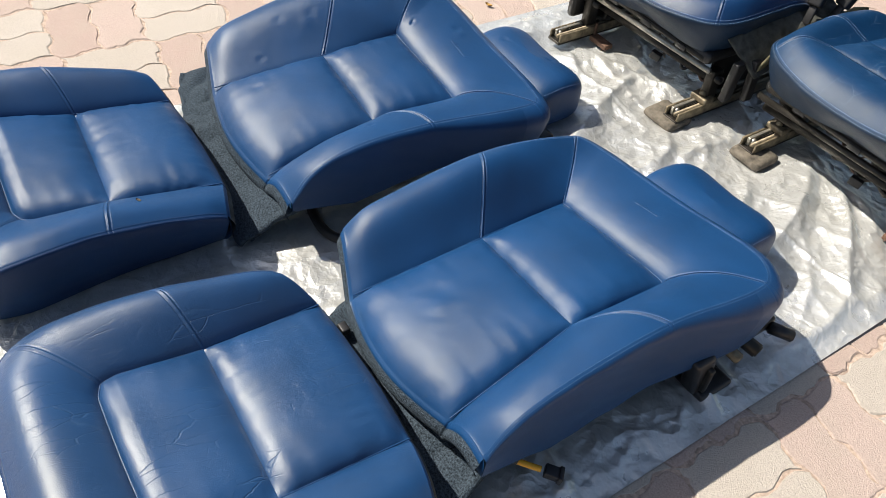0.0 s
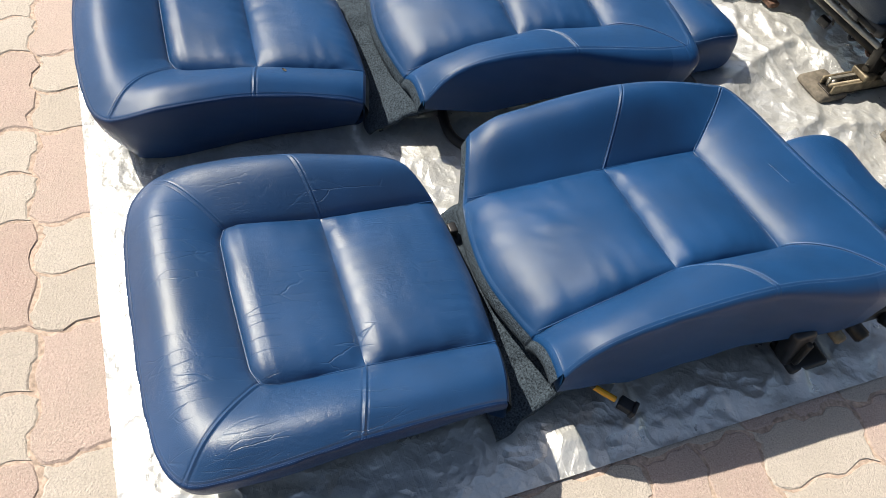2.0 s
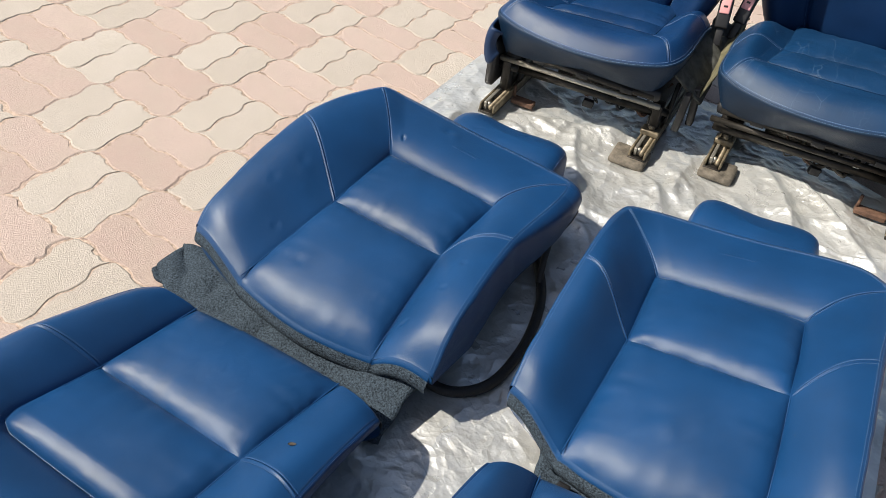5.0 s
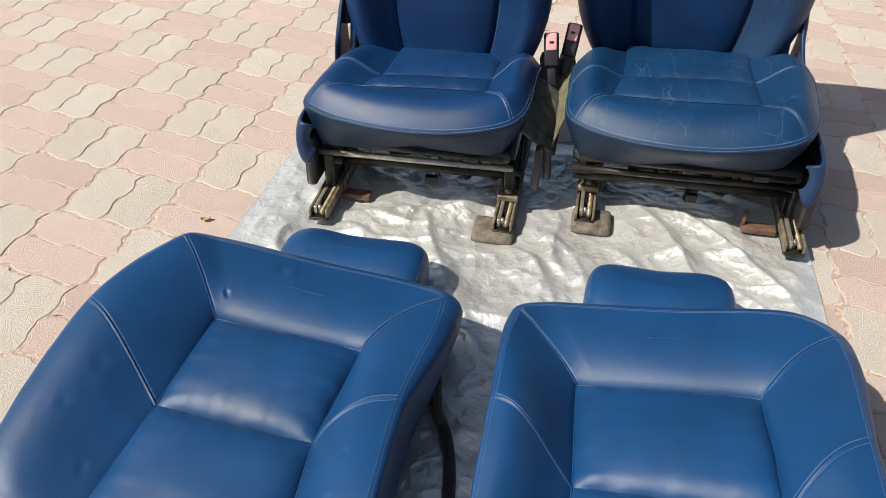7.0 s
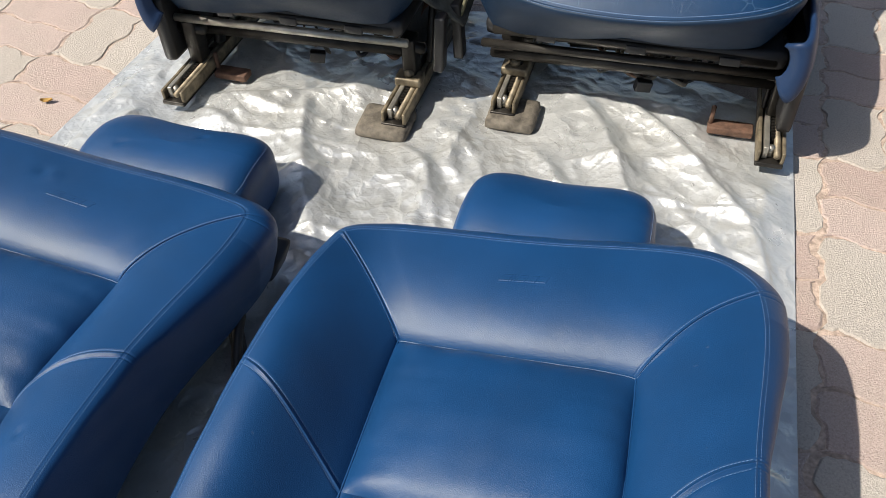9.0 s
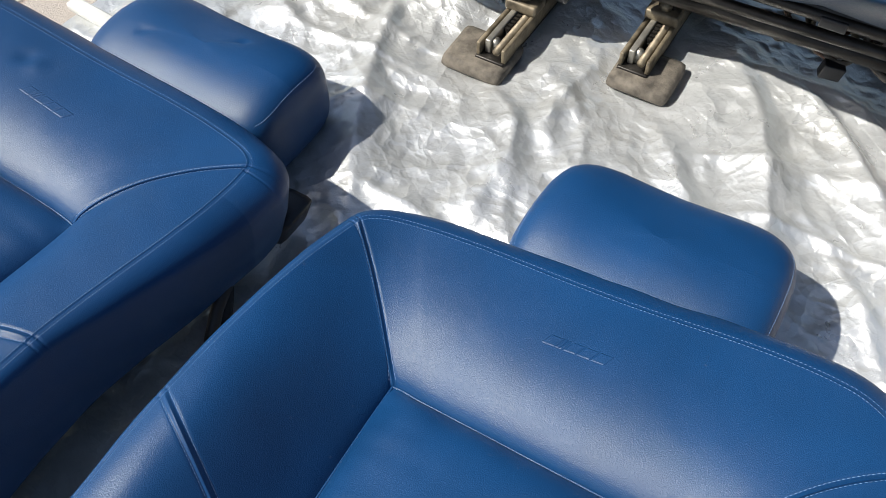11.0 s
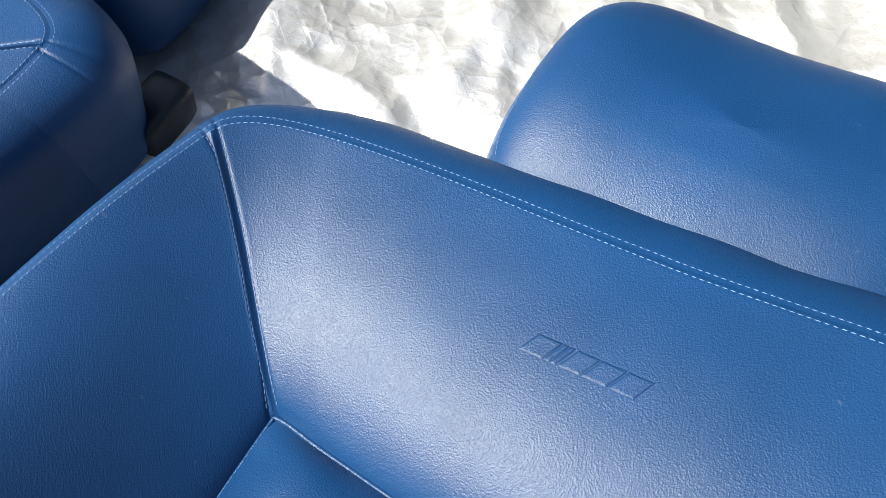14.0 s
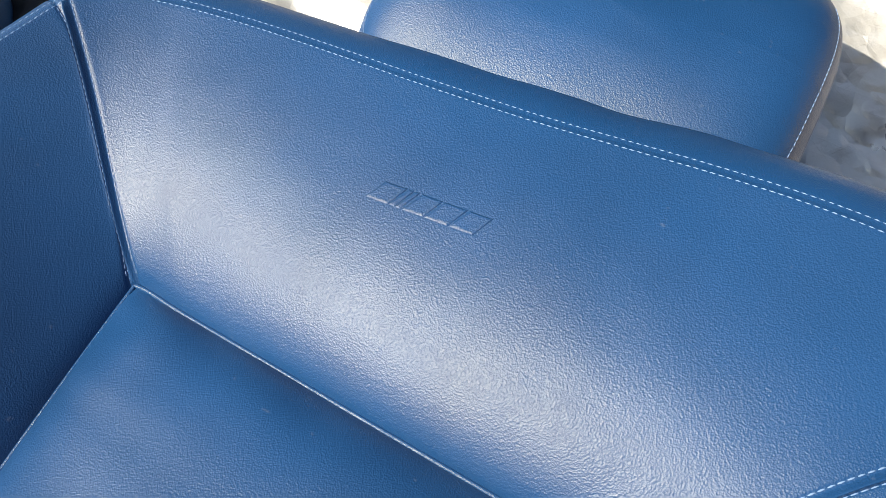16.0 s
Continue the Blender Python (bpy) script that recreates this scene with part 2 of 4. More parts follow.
def sheet_mesh(name, grid, material, parent=None, label="", flip=False):
    """One mesh from a grid of points, rows by columns."""
    g = np.asarray(grid, float)
    r, c = g.shape[:2]
    i = np.arange(r * c).reshape(r, c)
    q = np.stack([i[:-1, :-1], i[:-1, 1:], i[1:, 1:], i[1:, :-1]], -1).reshape(-1, 4)
    if flip:
        q = q[:, ::-1]
    me = bpy.data.meshes.new(name)
    me.from_pydata(g.reshape(-1, 3).tolist(), [], q.tolist())
    return link_mesh(name, me, material, parent, label)


def box_bm(x0, x1, y0, y1, z0, z1, bevel=0.003, m=None, segments=2):
    bm = bmesh.new()
    bmesh.ops.create_cube(bm, size=1.0)
    bmesh.ops.scale(bm, vec=(x1 - x0, y1 - y0, z1 - z0), verts=bm.verts)
    if bevel:
        bmesh.ops.bevel(bm, geom=bm.edges[:], offset=bevel, segments=segments, affect="EDGES", profile=0.6)
    bmesh.ops.translate(bm, vec=((x0 + x1) / 2, (y0 + y1) / 2, (z0 + z1) / 2), verts=bm.verts)
    if m is not None:
        bmesh.ops.transform(bm, matrix=m, verts=bm.verts)
    return bm


def rod_bm(a, b, r, n=14):
    a, b = Vector(a), Vector(b)
    bm = bmesh.new()
    bmesh.ops.create_cone(bm, cap_ends=True, segments=n, radius1=r, radius2=r, depth=(b - a).length)
    bmesh.ops.bevel(bm, geom=[e for e in bm.edges if len(e.link_faces) == 2 and e.calc_face_angle(0) > 1], offset=r * 0.2, segments=2, affect="EDGES")
    m = Matrix.Translation((a + b) / 2) @ (b - a).to_track_quat("Z", "Y").to_matrix().to_4x4()
    bmesh.ops.transform(bm, matrix=m, verts=bm.verts)
    return bm


def tube(name, pts, r, material, parent=None, label="", steps=8, sides=10):
    """A bent pipe or cable through the points."""
    p = smooth_line(np.asarray(pts, float), steps)
    d = np.gradient(p, axis=0)
    d /= np.linalg.norm(d, axis=1)[:, None]
    up = np.array((0.13, 0.21, 1.0))
    s = np.cross(d, up)
    s /= np.linalg.norm(s, axis=1)[:, None]
    w = np.cross(s, d)
    a = np.linspace(0, 2 * np.pi, sides + 1)
    g = p[:, None] + r * (np.cos(a)[None, :, None] * s[:, None] + np.sin(a)[None, :, None] * w[:, None])
    return sheet_mesh(name, g, material, parent, label)


def smooth_line(p, steps):
    """A Catmull-Rom line through the points."""
    q = np.vstack([2 * p[0] - p[1], p, 2 * p[-1] - p[-2]])
    out = []
    for i in range(len(p) - 1):
        a, b, c, d = q[i : i + 4]
        t = np.linspace(0, 1, steps, endpoint=False)[:, None]
        out.append(0.5 * (2 * b + (c - a) * t + (2 * a - 5 * b + 4 * c - d) * t**2 + (3 * b - a - 3 * c + d) * t**3))
    return np.vstack(out + [p[-1:]])


def wobble(p, scale, size, seed=0.0):
    """Smooth uneven heights for an array of points."""
    flat = p.reshape(-1, 3)
    v = np.array([noise.noise(Vector((x * scale + seed, y * scale - seed, seed * 0.7))) for x, y, _ in flat])
    return size * v.reshape(p.shape[:-1])


class Upholstery:
    """A padded seat part: a bolster that runs round three sides of two pads, with a skirt below its rim.
    Stations go clockwise, seen from above: (inner x, y, z), (outer x, y, z), crest, is_seam."""

    def __init__(self, stations, skirt, lean=0.012, puff=0.02, seed=0.0, bulge=(0.012,) * 7, bow=0.0, pits=(), pucker=(), arc=0.0, sunk=0.005, droop=(0.012, 0.024), curl=(0.0, 0.0), wrinkle=0.0038, skew=(1.2,), flat=1.0, thread=None):
        self.skirt, self.lean, self.puff, self.seed, self.bulge, self.bow, self.pits, self.pucker = skirt, lean, puff, seed, bulge, bow, pits, pucker
        self.arc, self.sunk, self.droop, self.curl, self.wrinkle, self.skew = arc, sunk, droop, curl, wrinkle, skew
        self.thread, self.flat = thread or THREAD, flat
        self.inner = np.array([s[0] for s in stations], float)
        self.outer = np.array([s[1] for s in stations], float)
        self.crest = np.array([s[2] for s in stations], float)
        self.seams = [i for i, s in enumerate(stations) if s[3]]
        self.n = len(stations) - 1

    def _curve(self, pts, w):
        """Points at station parameters w (0 to n), on a smooth line that keeps an even bend over uneven stations."""
        d = np.linalg.norm(np.diff(pts, axis=0), axis=1)[:, None] + 1e-6
        v = np.diff(pts, axis=0) / d
        m = np.vstack([v[:1], (v[:-1] * d[:-1] + v[1:] * d[1:]) / (d[:-1] + d[1:]), v[-1:]])
        i = np.clip(np.floor(w).astype(int), 0, self.n - 1)
        t = (w - i)[..., None]
        a, b, ma, mb = pts[i], pts[i + 1], m[i] * d[i], m[i + 1] * d[i]
        return a * (2 * t**3 - 3 * t**2 + 1) + ma * (t**3 - 2 * t**2 + t) + b * (3 * t**2 - 2 * t**3) + mb * (t**3 - t**2)

    def inside(self, w):
        """The inner line: straight runs with slightly eased corners."""
        i = np.clip(np.floor(w).astype(int), 0, self.n - 1)
        t = (w - i)[..., None]
        straight = self.inner[i] * (1 - t) + self.inner[i + 1] * t
        return straight * 0.8 + 0.2 * self._curve(self.inner, w)

    def outside(self, w):
        return self._curve(self.outer, w)

    def ring(self, w, t):
        """The bolster's surface at station parameter w and across t (0 inside to 1 at the rim)."""
        w, t = np.broadcast_arrays(np.asarray(w, float), np.asarray(t, float))
        # cross seams bow along the ring, towards its middle
        v = w.copy()
        for k in self.seams[1:-1] if self.arc else ():
            toward = 1 if k < self.n / 2 else -1
            gap = np.linalg.norm(self.outer[k + toward] - self.outer[k]) * 0.7
            v = v + toward * min(self.arc * (0.3 if toward > 0 else 1.0) / gap, 0.3) * np.sin(np.pi * np.clip(t, 0, 1)) * np.clip(1 - np.abs(w - k), 0, 1)
        v = np.clip(v, 0, self.n)
        a, b = self.inside(v), self.outside(v)
        p = a * (1 - t[..., None]) + b * t[..., None]
        h = sum(np.interp(v + d, np.arange(self.n + 1.0), self.crest) for d in np.linspace(-0.25, 0.25, 11)) / 11
        width = np.linalg.norm((b - a)[..., :2], axis=-1) + 1e-6
        rise = np.clip(np.sin(np.pi * np.clip(t, 0, 1) ** np.interp(v, np.linspace(0, self.n, len(self.skew)), self.skew)), 0, 1) ** (self.flat + (1 - self.flat) * np.clip((t - 0.55) / 0.35, 0, 1))
        p[..., 2] += h * rise
        p[..., 2] -= self.sunk * np.exp(-((t * width / 0.006) ** 1.2))
        # roll over towards the rim, and a sunk line at the rim seam and at each cross seam
        p[..., 2] -= 0.0010 * np.exp(-(((1 - t) * width / 0.0016) ** 2))
        for k in self.seams[1:-1]:
            d = np.abs(w - k) * np.where(w < k, self.pace(k, -1, t), self.pace(k, 1, t))
            p[..., 2] += np.clip((1 - t) * width / 0.008, 0, 1) * 0.0015 * np.exp(-((d / 0.0017) ** 2)) - 0.0008 * np.exp(-(((d - 0.0040) / 0.0013) ** 2)) + 0.0004 * np.exp(-((d / 0.012) ** 2))
        # the open ends turn down
        first, last = np.linalg.norm(self.outer[1] - self.outer[0]), np.linalg.norm(self.outer[-1] - self.outer[-2])
        ends = np.minimum(w * first, (self.n - w) * last)
        p[..., 2] -= (self.droop[0] + self.droop[1] * np.sin(0.5 * np.pi * t) ** 0.8) * np.exp(-((ends / 0.022) ** 1.3))
        # the rims curl down at the open ends
        p[..., 2] -= np.clip(t, 0, 1) ** 1.5 * (self.curl[0] * np.exp(-((w * first / 0.030) ** 1.6)) + self.curl[1] * np.exp(-(((self.n - w) * last / 0.030) ** 1.6)))
        p[..., 2] += (wobble(p, 11, 0.0011, self.seed) + wobble(p, 42, 0.00025, self.seed)) * np.clip(t * 4, 0, 1)
        return self._pitted(p)

    def pace(self, k, way, t):
        """Metres along the ring for one step of w, just before or after station k, at t across."""
        h = np.array([k + way * 0.03])
        a = np.linalg.norm(self.inside(h)[0] - self.inner[k]) / 0.03
        b = np.linalg.norm(self.outside(h)[0] - self.outer[k]) / 0.03
        return a * (1 - t) + b * t

    def _pitted(self, p):
        """Dents pressed into the leather."""
        for x, y, depth, r in self.pits:
            d2 = (p[..., 0] - x) ** 2 + (p[..., 1] - y) ** 2
            p[..., 2] -= depth * (np.exp(-d2 / r**2) - 0.35 * np.exp(-d2 / (2.2 * r) ** 2))
        return p

    def wall(self, w, s):
        """The skirt at station parameter w and down s (0 at the rim to 1 at its foot)."""
        w, s = np.broadcast_arrays(np.asarray(w, float), np.asarray(s, float))
        top = self.ring(w, np.ones_like(w))
        d = self.outside(np.clip(w + 0.02, 0, self.n)) - self.outside(np.clip(w - 0.02, 0, self.n))
        side = np.stack([-d[..., 1], d[..., 0], 0 * w], -1)
        side /= np.linalg.norm(side, axis=-1)[..., None] + 1e-9
        foot = np.interp(w, np.arange(self.n + 1), self.skirt)
        out = np.interp(w, np.arange(self.n + 1), self.bulge)
        turn = np.clip(s / 0.35, 0, 1) * np.pi / 2
        k = np.clip((s - 0.35) / 0.65, 0, 1)
        lean = np.interp(w, np.linspace(0, self.n, len(self.lean)), self.lean) if isinstance(self.lean, tuple) else self.lean
        p = top + side * (out * np.sin(turn) - lean * k**1.4)[..., None]
        knee = top[..., 2] - 0.8 * out * (1 - np.cos(turn)) - 0.2 * out * np.sin(turn)
        p[..., 2] = knee * (1 - k) + foot * k
        p += side * (np.clip(s * 4, 0, 1) * wobble(p + p[..., 2:] * 1.3, 20, 0.002, self.seed + 8))[..., None]
        return p

    def pad(self, w0, w1, v0, v1):
        """The grid of one pad between the ring's two limbs: w0 to w1 on the left limb, v0 to v1 on the right one."""
        e = np.unique(np.r_[0, 0.012, 0.03, 0.06, np.linspace(0.09, 0.91, 26), 0.94, 0.97, 0.988, 1])
        v = e[:, None] + 0 * e[None]
        u = e[None] + 0 * e[:, None]
        left, right = self.inside(w0 + (w1 - w0) * v), self.inside(v0 + (v1 - v0) * v)
        p = left * (1 - u[..., None]) + right * u[..., None]
        if w0:
            # the far edge follows the bolster's inner line
            q = self.inside(np.linspace(w1, v1, 240))
            far = np.r_[0, np.cumsum(np.linalg.norm(np.diff(q, axis=0), axis=1))]
            edge = np.stack([np.interp(e * far[-1], far, q[:, k]) for k in range(3)], -1)
            p += (edge - p[-1])[None] * v[..., None] ** 2
        wide = np.linalg.norm(right - left, axis=-1)
        long_ = np.linalg.norm(left[-1, 0] - left[0, 0])
        if w0 == 0 and self.bow:
            away = (self.inner[0] + self.inner[-1] - self.inner[1] - self.inner[-2])[:2]
            p[..., :2] += away / np.linalg.norm(away) * (self.bow * np.sin(np.pi * u) * (1 - v) ** 3)[..., None]
            p[..., 2] -= self.droop[0] * np.exp(-((v * long_ / 0.022) ** 1.3))
        du, dv = np.minimum(u, 1 - u) * wide, np.minimum(v, 1 - v) * long_
        fill = lambda d, k: 1 - np.exp(-((d / k) ** 0.9))
        p[..., 2] += (0.001 - self.sunk) + (self.sunk - 0.001 + self.puff * 0.55) * fill(du, 0.014) * fill(dv, 0.014) + 0.65 * self.puff * fill(du, 0.07) * fill(dv, 0.07)
        p[..., 2] += wobble(p, 11, 0.0020, self.seed + 3) + wobble(p, 40, 0.0005, self.seed)
        # soft wrinkles that run away from the seams
        for along, d, k in ((p[..., 1], du, 1.0), (p[..., 0], dv, 2.0)):
            q = np.stack([along * 62 + 0 * d, d * 9 + k * 7 + self.seed, 0 * d], -1)
            p[..., 2] += self.wrinkle * wobble(q, 1.0, 1.0, 0.37) * np.exp(-(d / 0.035)) * np.clip(d / 0.006, 0, 1)
        for x, y, span, high, pitch in self.pucker:
            d = np.hypot(p[..., 0] - x, p[..., 1] - y)
            p[..., 2] += high * np.sin(2 * np.pi * (p[..., 0] + 0.35 * p[..., 1] + 0.006 * np.sin(p[..., 1] * 60)) / pitch) * np.exp(-((d / span) ** 2))
        return self._pitted(p)

    def build(self, parent, material, names, edge_material=None, skirt_material=None, side_panel=None):
        """Meshes of the pads, the bolster's pieces, the skirt and the stitching."""
        sm = self.seams
        pm = material
        per = np.linalg.norm(np.diff(self.outer, axis=0), axis=1)
        stops = []
        near = np.array([0.0006, 0.0013, 0.002, 0.003, 0.0045, 0.0065, 0.010, 0.016])
        for k, (a, b) in enumerate(zip(sm[:-1], sm[1:])):
            w = np.unique(np.r_[np.linspace(a, b, 34 * (b - a)), a + near / per[a], b - near / per[b - 1], a + 2 * near / per[a], b - 2 * near / per[b - 1]])
            stops.append(w)
            t = np.unique(np.r_[np.linspace(0, 1, 34), 0.01, 0.02, 0.05, 0.95, 0.96, 0.98, 0.988, 0.994])
            g = self.ring(w[:, None], t[None])
            hidden = g[:, :1] - np.array([0, 0, 0.022])
            sheet_mesh(names[0] if k in (0, 1, len(sm) - 3, len(sm) - 2) else names[1], np.concatenate([hidden, g], 1), material, parent)
        w = np.unique(np.concatenate(stops))
        down = np.unique(np.r_[np.linspace(0, 1, 20), 0.015, 0.03])[None]
        turn = sm[-3] + 0.18 if side_panel else self.n
        sheet_mesh(names[2], self.wall(np.r_[w[w < turn], turn][:, None], down), skirt_material or material, parent)
        # the side away from the sun gets the leather with shade in its colour
        if side_panel:
            sheet_mesh("side_panel", self.wall(np.r_[turn, w[w > turn]][:, None], down), side_panel, parent, "blue leather side panel, toned darker for its shade")
        mid_l, mid_r = sm[1], sm[-2]
        end_l, end_r = sm[2], sm[-3]
        g1 = self.pad(0, mid_l, self.n, mid_r)
        g2 = self.pad(mid_l, end_l, mid_r, end_r)
        sheet_mesh(names[3], g1, pm, parent)
        sheet_mesh(names[4], g2, pm, parent)
        for a, b in ((0.0, float(end_l)), (float(end_l), float(end_r)), (float(end_r), float(self.n))):
            w = np.linspace(a, b, 24)
            tube("piping", self.inside(w) + np.array([0, 0, -self.sunk + 0.0012]), 0.0013, material, parent, steps=3, sides=8)
        # the open end of the padding and the underside
        edge = np.vstack([self.ring(np.zeros(12), np.linspace(1, 0, 12)), g1[0], self.ring(np.full(12, float(self.n)), np.linspace(0, 1, 12))])
        back = edge.mean(0) - self.inner[2:-2].mean(0)
        back[2] = 0
        back /= np.linalg.norm(back)
        m = len(edge)
        k = np.minimum(np.arange(m), m - 1 - np.arange(m))
        hem = np.where(k < 12, 0.012, 0.010)[:, None] * np.array([0, 0, -1.0])
        down = np.maximum(edge[:, 2] + hem[:, 2] - 0.035, 0.02)
        roll = [edge + hem * s + back * 0.006 * math.sin(0.5 * math.pi * s) for s in np.linspace(0, 1, 6)]
        sheet_mesh(names[5], roll, material, parent)
        low = roll[-1].copy()
        low[:, 2] = down
        strip = [roll[-1] * (1 - s) + low * s + back * 0.007 * math.sin(math.pi * s) for s in np.linspace(0, 1, 7)]
        sheet_mesh("carpet_binding", strip, edge_material or material, parent)
        foot = self.wall(np.linspace(0, self.n, 80), np.ones(80))
        hub = foot.mean(0)
        sheet_mesh("underside", [foot, foot * 0.5 + hub * 0.5, np.repeat(hub[None], 80, 0)], FOAM, parent)
        # the closed ends of the bolster
        for w in (0.0, float(self.n)):
            t = np.linspace(0, 1, 16)
            top = self.ring(np.full(16, w), t)
            edge_z = self.wall(np.full(10, w), np.linspace(0, 1, 10))
            cap = []
            for k, s in enumerate(np.linspace(0, 1, 10)):
                row = top.copy()
                row[:, 2] = top[:, 2] * (1 - s) + np.minimum(top[:, 2], edge_z[-1, 2]) * s
                row[:, :2] += (edge_z[k, :2] - edge_z[0, :2]) * t[:, None]
                row += back * 0.003 * math.sin(math.pi * s)
                cap.append(row)
            sheet_mesh("end_cap", cap, material, parent)
        # stitching along the rim and the cross seams
        W = np.linspace(0.03, self.n - 0.03, 1200)
        self.stitch(self.ring(W, self._t_off(W, 0.0026)), parent)
        self.stitch(self.wall(W, 0.35 * 2 / np.pi * 0.0025 / np.interp(W, np.arange(self.n + 1), self.bulge)), parent)
        for k in sm[1:-1]:
            for sign in (-1, 1):
                T = np.linspace(0.04, 0.985, 220)
                self.stitch(self.ring(k + sign * 0.0045 / self.pace(k, sign, T), T) + np.array([0, 0, 0.0003]), parent)

    def _t_off(self, W, d):
        width = np.linalg.norm((self.outside(W) - self.inside(W))[:, :2], axis=1)
        return 1 - d / width

    def stitch(self, line, parent, pitch=0.0036, r=0.00042):
        """Dashes of thread along a line on the surface."""
        step = np.r_[0, np.cumsum(np.linalg.norm(np.diff(line, axis=0), axis=1))]
        starts = np.arange(0, step[-1] - pitch, pitch)
        at = lambda s: np.stack([np.interp(s, step, line[:, k]) for k in range(3)], -1)
        a, b = at(starts), at(starts + pitch * 0.72)
        d = (b - a) / (np.linalg.norm(b - a, axis=1)[:, None] + 1e-9)
        side = np.cross(d, (0, 0, 1.0))
        side /= np.linalg.norm(side, axis=1)[:, None] + 1e-9
        up = np.cross(side, d)
        m = (a + b) / 2
        verts, faces = [], []
        for i in range(len(a)):
            o = len(verts)
            for p, k, h in ((a[i], 0.5, 0.2), (m[i], 1.0, 1.3), (b[i], 0.5, 0.2)):
                verts += [tuple(p - side[i] * r * k - up[i] * r), tuple(p + up[i] * r * h), tuple(p + side[i] * r * k - up[i] * r)]
            for s in (0, 3):
                faces += [(o + s, o + s + 1, o + s + 4, o + s + 3), (o + s + 1, o + s + 2, o + s + 5, o + s + 4)]
        me = bpy.data.meshes.new("stitching")
        me.from_pydata(verts, [], faces)
        tagged(link_mesh("stitching", me, self.thread if self else THREAD, parent), kind="stuff")


# ---- ground ----
PITCH = 0.2265
# the hand-laid lattice of pavers drifts and tightens away from its origin
DRIFT = Matrix(((0.22908, 0.01359, -1.54249), (-0.0193, 0.21593, -0.19563), (0.00701, 0.01175, 1.0)))


def ground():
    bm = bmesh.new()
    bmesh.ops.create_grid(bm, x_segments=2, y_segments=2, size=300)
    bmesh.ops.translate(bm, vec=(0, 0, -0.0033), verts=bm.verts)
    ob = part("ground", bm, SAND, smooth=False)
    return tagged(ob, "sandy bedding that shows in the joints between pavers", "ground", kind="structure")


def laid(u, v):
    """The place of lattice point (u, v) on the ground."""
    q = DRIFT @ Vector((u, v, 1.0))
    return Vector((q.x / q.z, q.y / q.z, 0.0))


def laid_frame(u, v):
    """The local frame of the lattice at (u, v), in which one unit measures PITCH."""
    o, a, b = laid(u, v), (laid(u + 0.5, v) - laid(u - 0.5, v)) / PITCH, (laid(u, v + 0.5) - laid(u, v - 0.5)) / PITCH
    return Matrix(((a.x, b.x, 0, o.x), (a.y, b.y, 0, o.y), (0, 0, 1, 0), (0, 0, 0, 1)))


def paver_ring(x0, x1, y0, y1):
    """Outline of one paver in lattice units: its edges wave along the lattice lines."""
    g = 0.0026 / PITCH
    out = []
    wave = lambda s: 0.029 * max(-1, min(1, 1.9 * math.sin(2 * math.pi * (2 * s)))) + 0.010 * math.sin(2 * math.pi * s)
    n = 11
    for k in range(n):
        x = x0 + (x1 - x0) * k / n
        out.append((x + wave(y0) * 0 + g * (1 if k == 0 else 0), y0 + wave(x) + g))
    for k in range(n):
        y = y0 + (y1 - y0) * k / n
        out.append((x1 + wave(y) - g, y + g * (1 if k == 0 else 0)))
    for k in range(n):
        x = x1 - (x1 - x0) * k / n
        out.append((x - g * (1 if k == 0 else 0), y1 + wave(x) - g))
    for k in range(n):
        y = y1 - (y1 - y0) * k / n
        out.append((x0 + wave(y) + g, y - g * (1 if k == 0 else 0)))
    return out


def paver_mesh(name, outline, rng, world_m=None):
    cx = sum(p[0] for p in outline) / len(outline)
    cy = sum(p[1] for p in outline) / len(outline)
    n = len(outline)
    verts, faces = [], []
    for shrink, z in ((1.0, -0.012), (1.0, -0.0032), (0.966, -0.0006)):
        for x, y in outline:
            verts.append(((cx + (x - cx) * shrink) * PITCH, (cy + (y - cy) * shrink) * PITCH, z))
    for r in (0, 1):
        for i in range(n):
            j = (i + 1) % n
            faces.append((r * n + i, r * n + j, (r + 1) * n + j, (r + 1) * n + i))
    verts.append((cx * PITCH, cy * PITCH, -0.0004))
    faces += [(2 * n + i, 2 * n + (i + 1) % n, 3 * n) for i in range(n)]
    return verts, faces


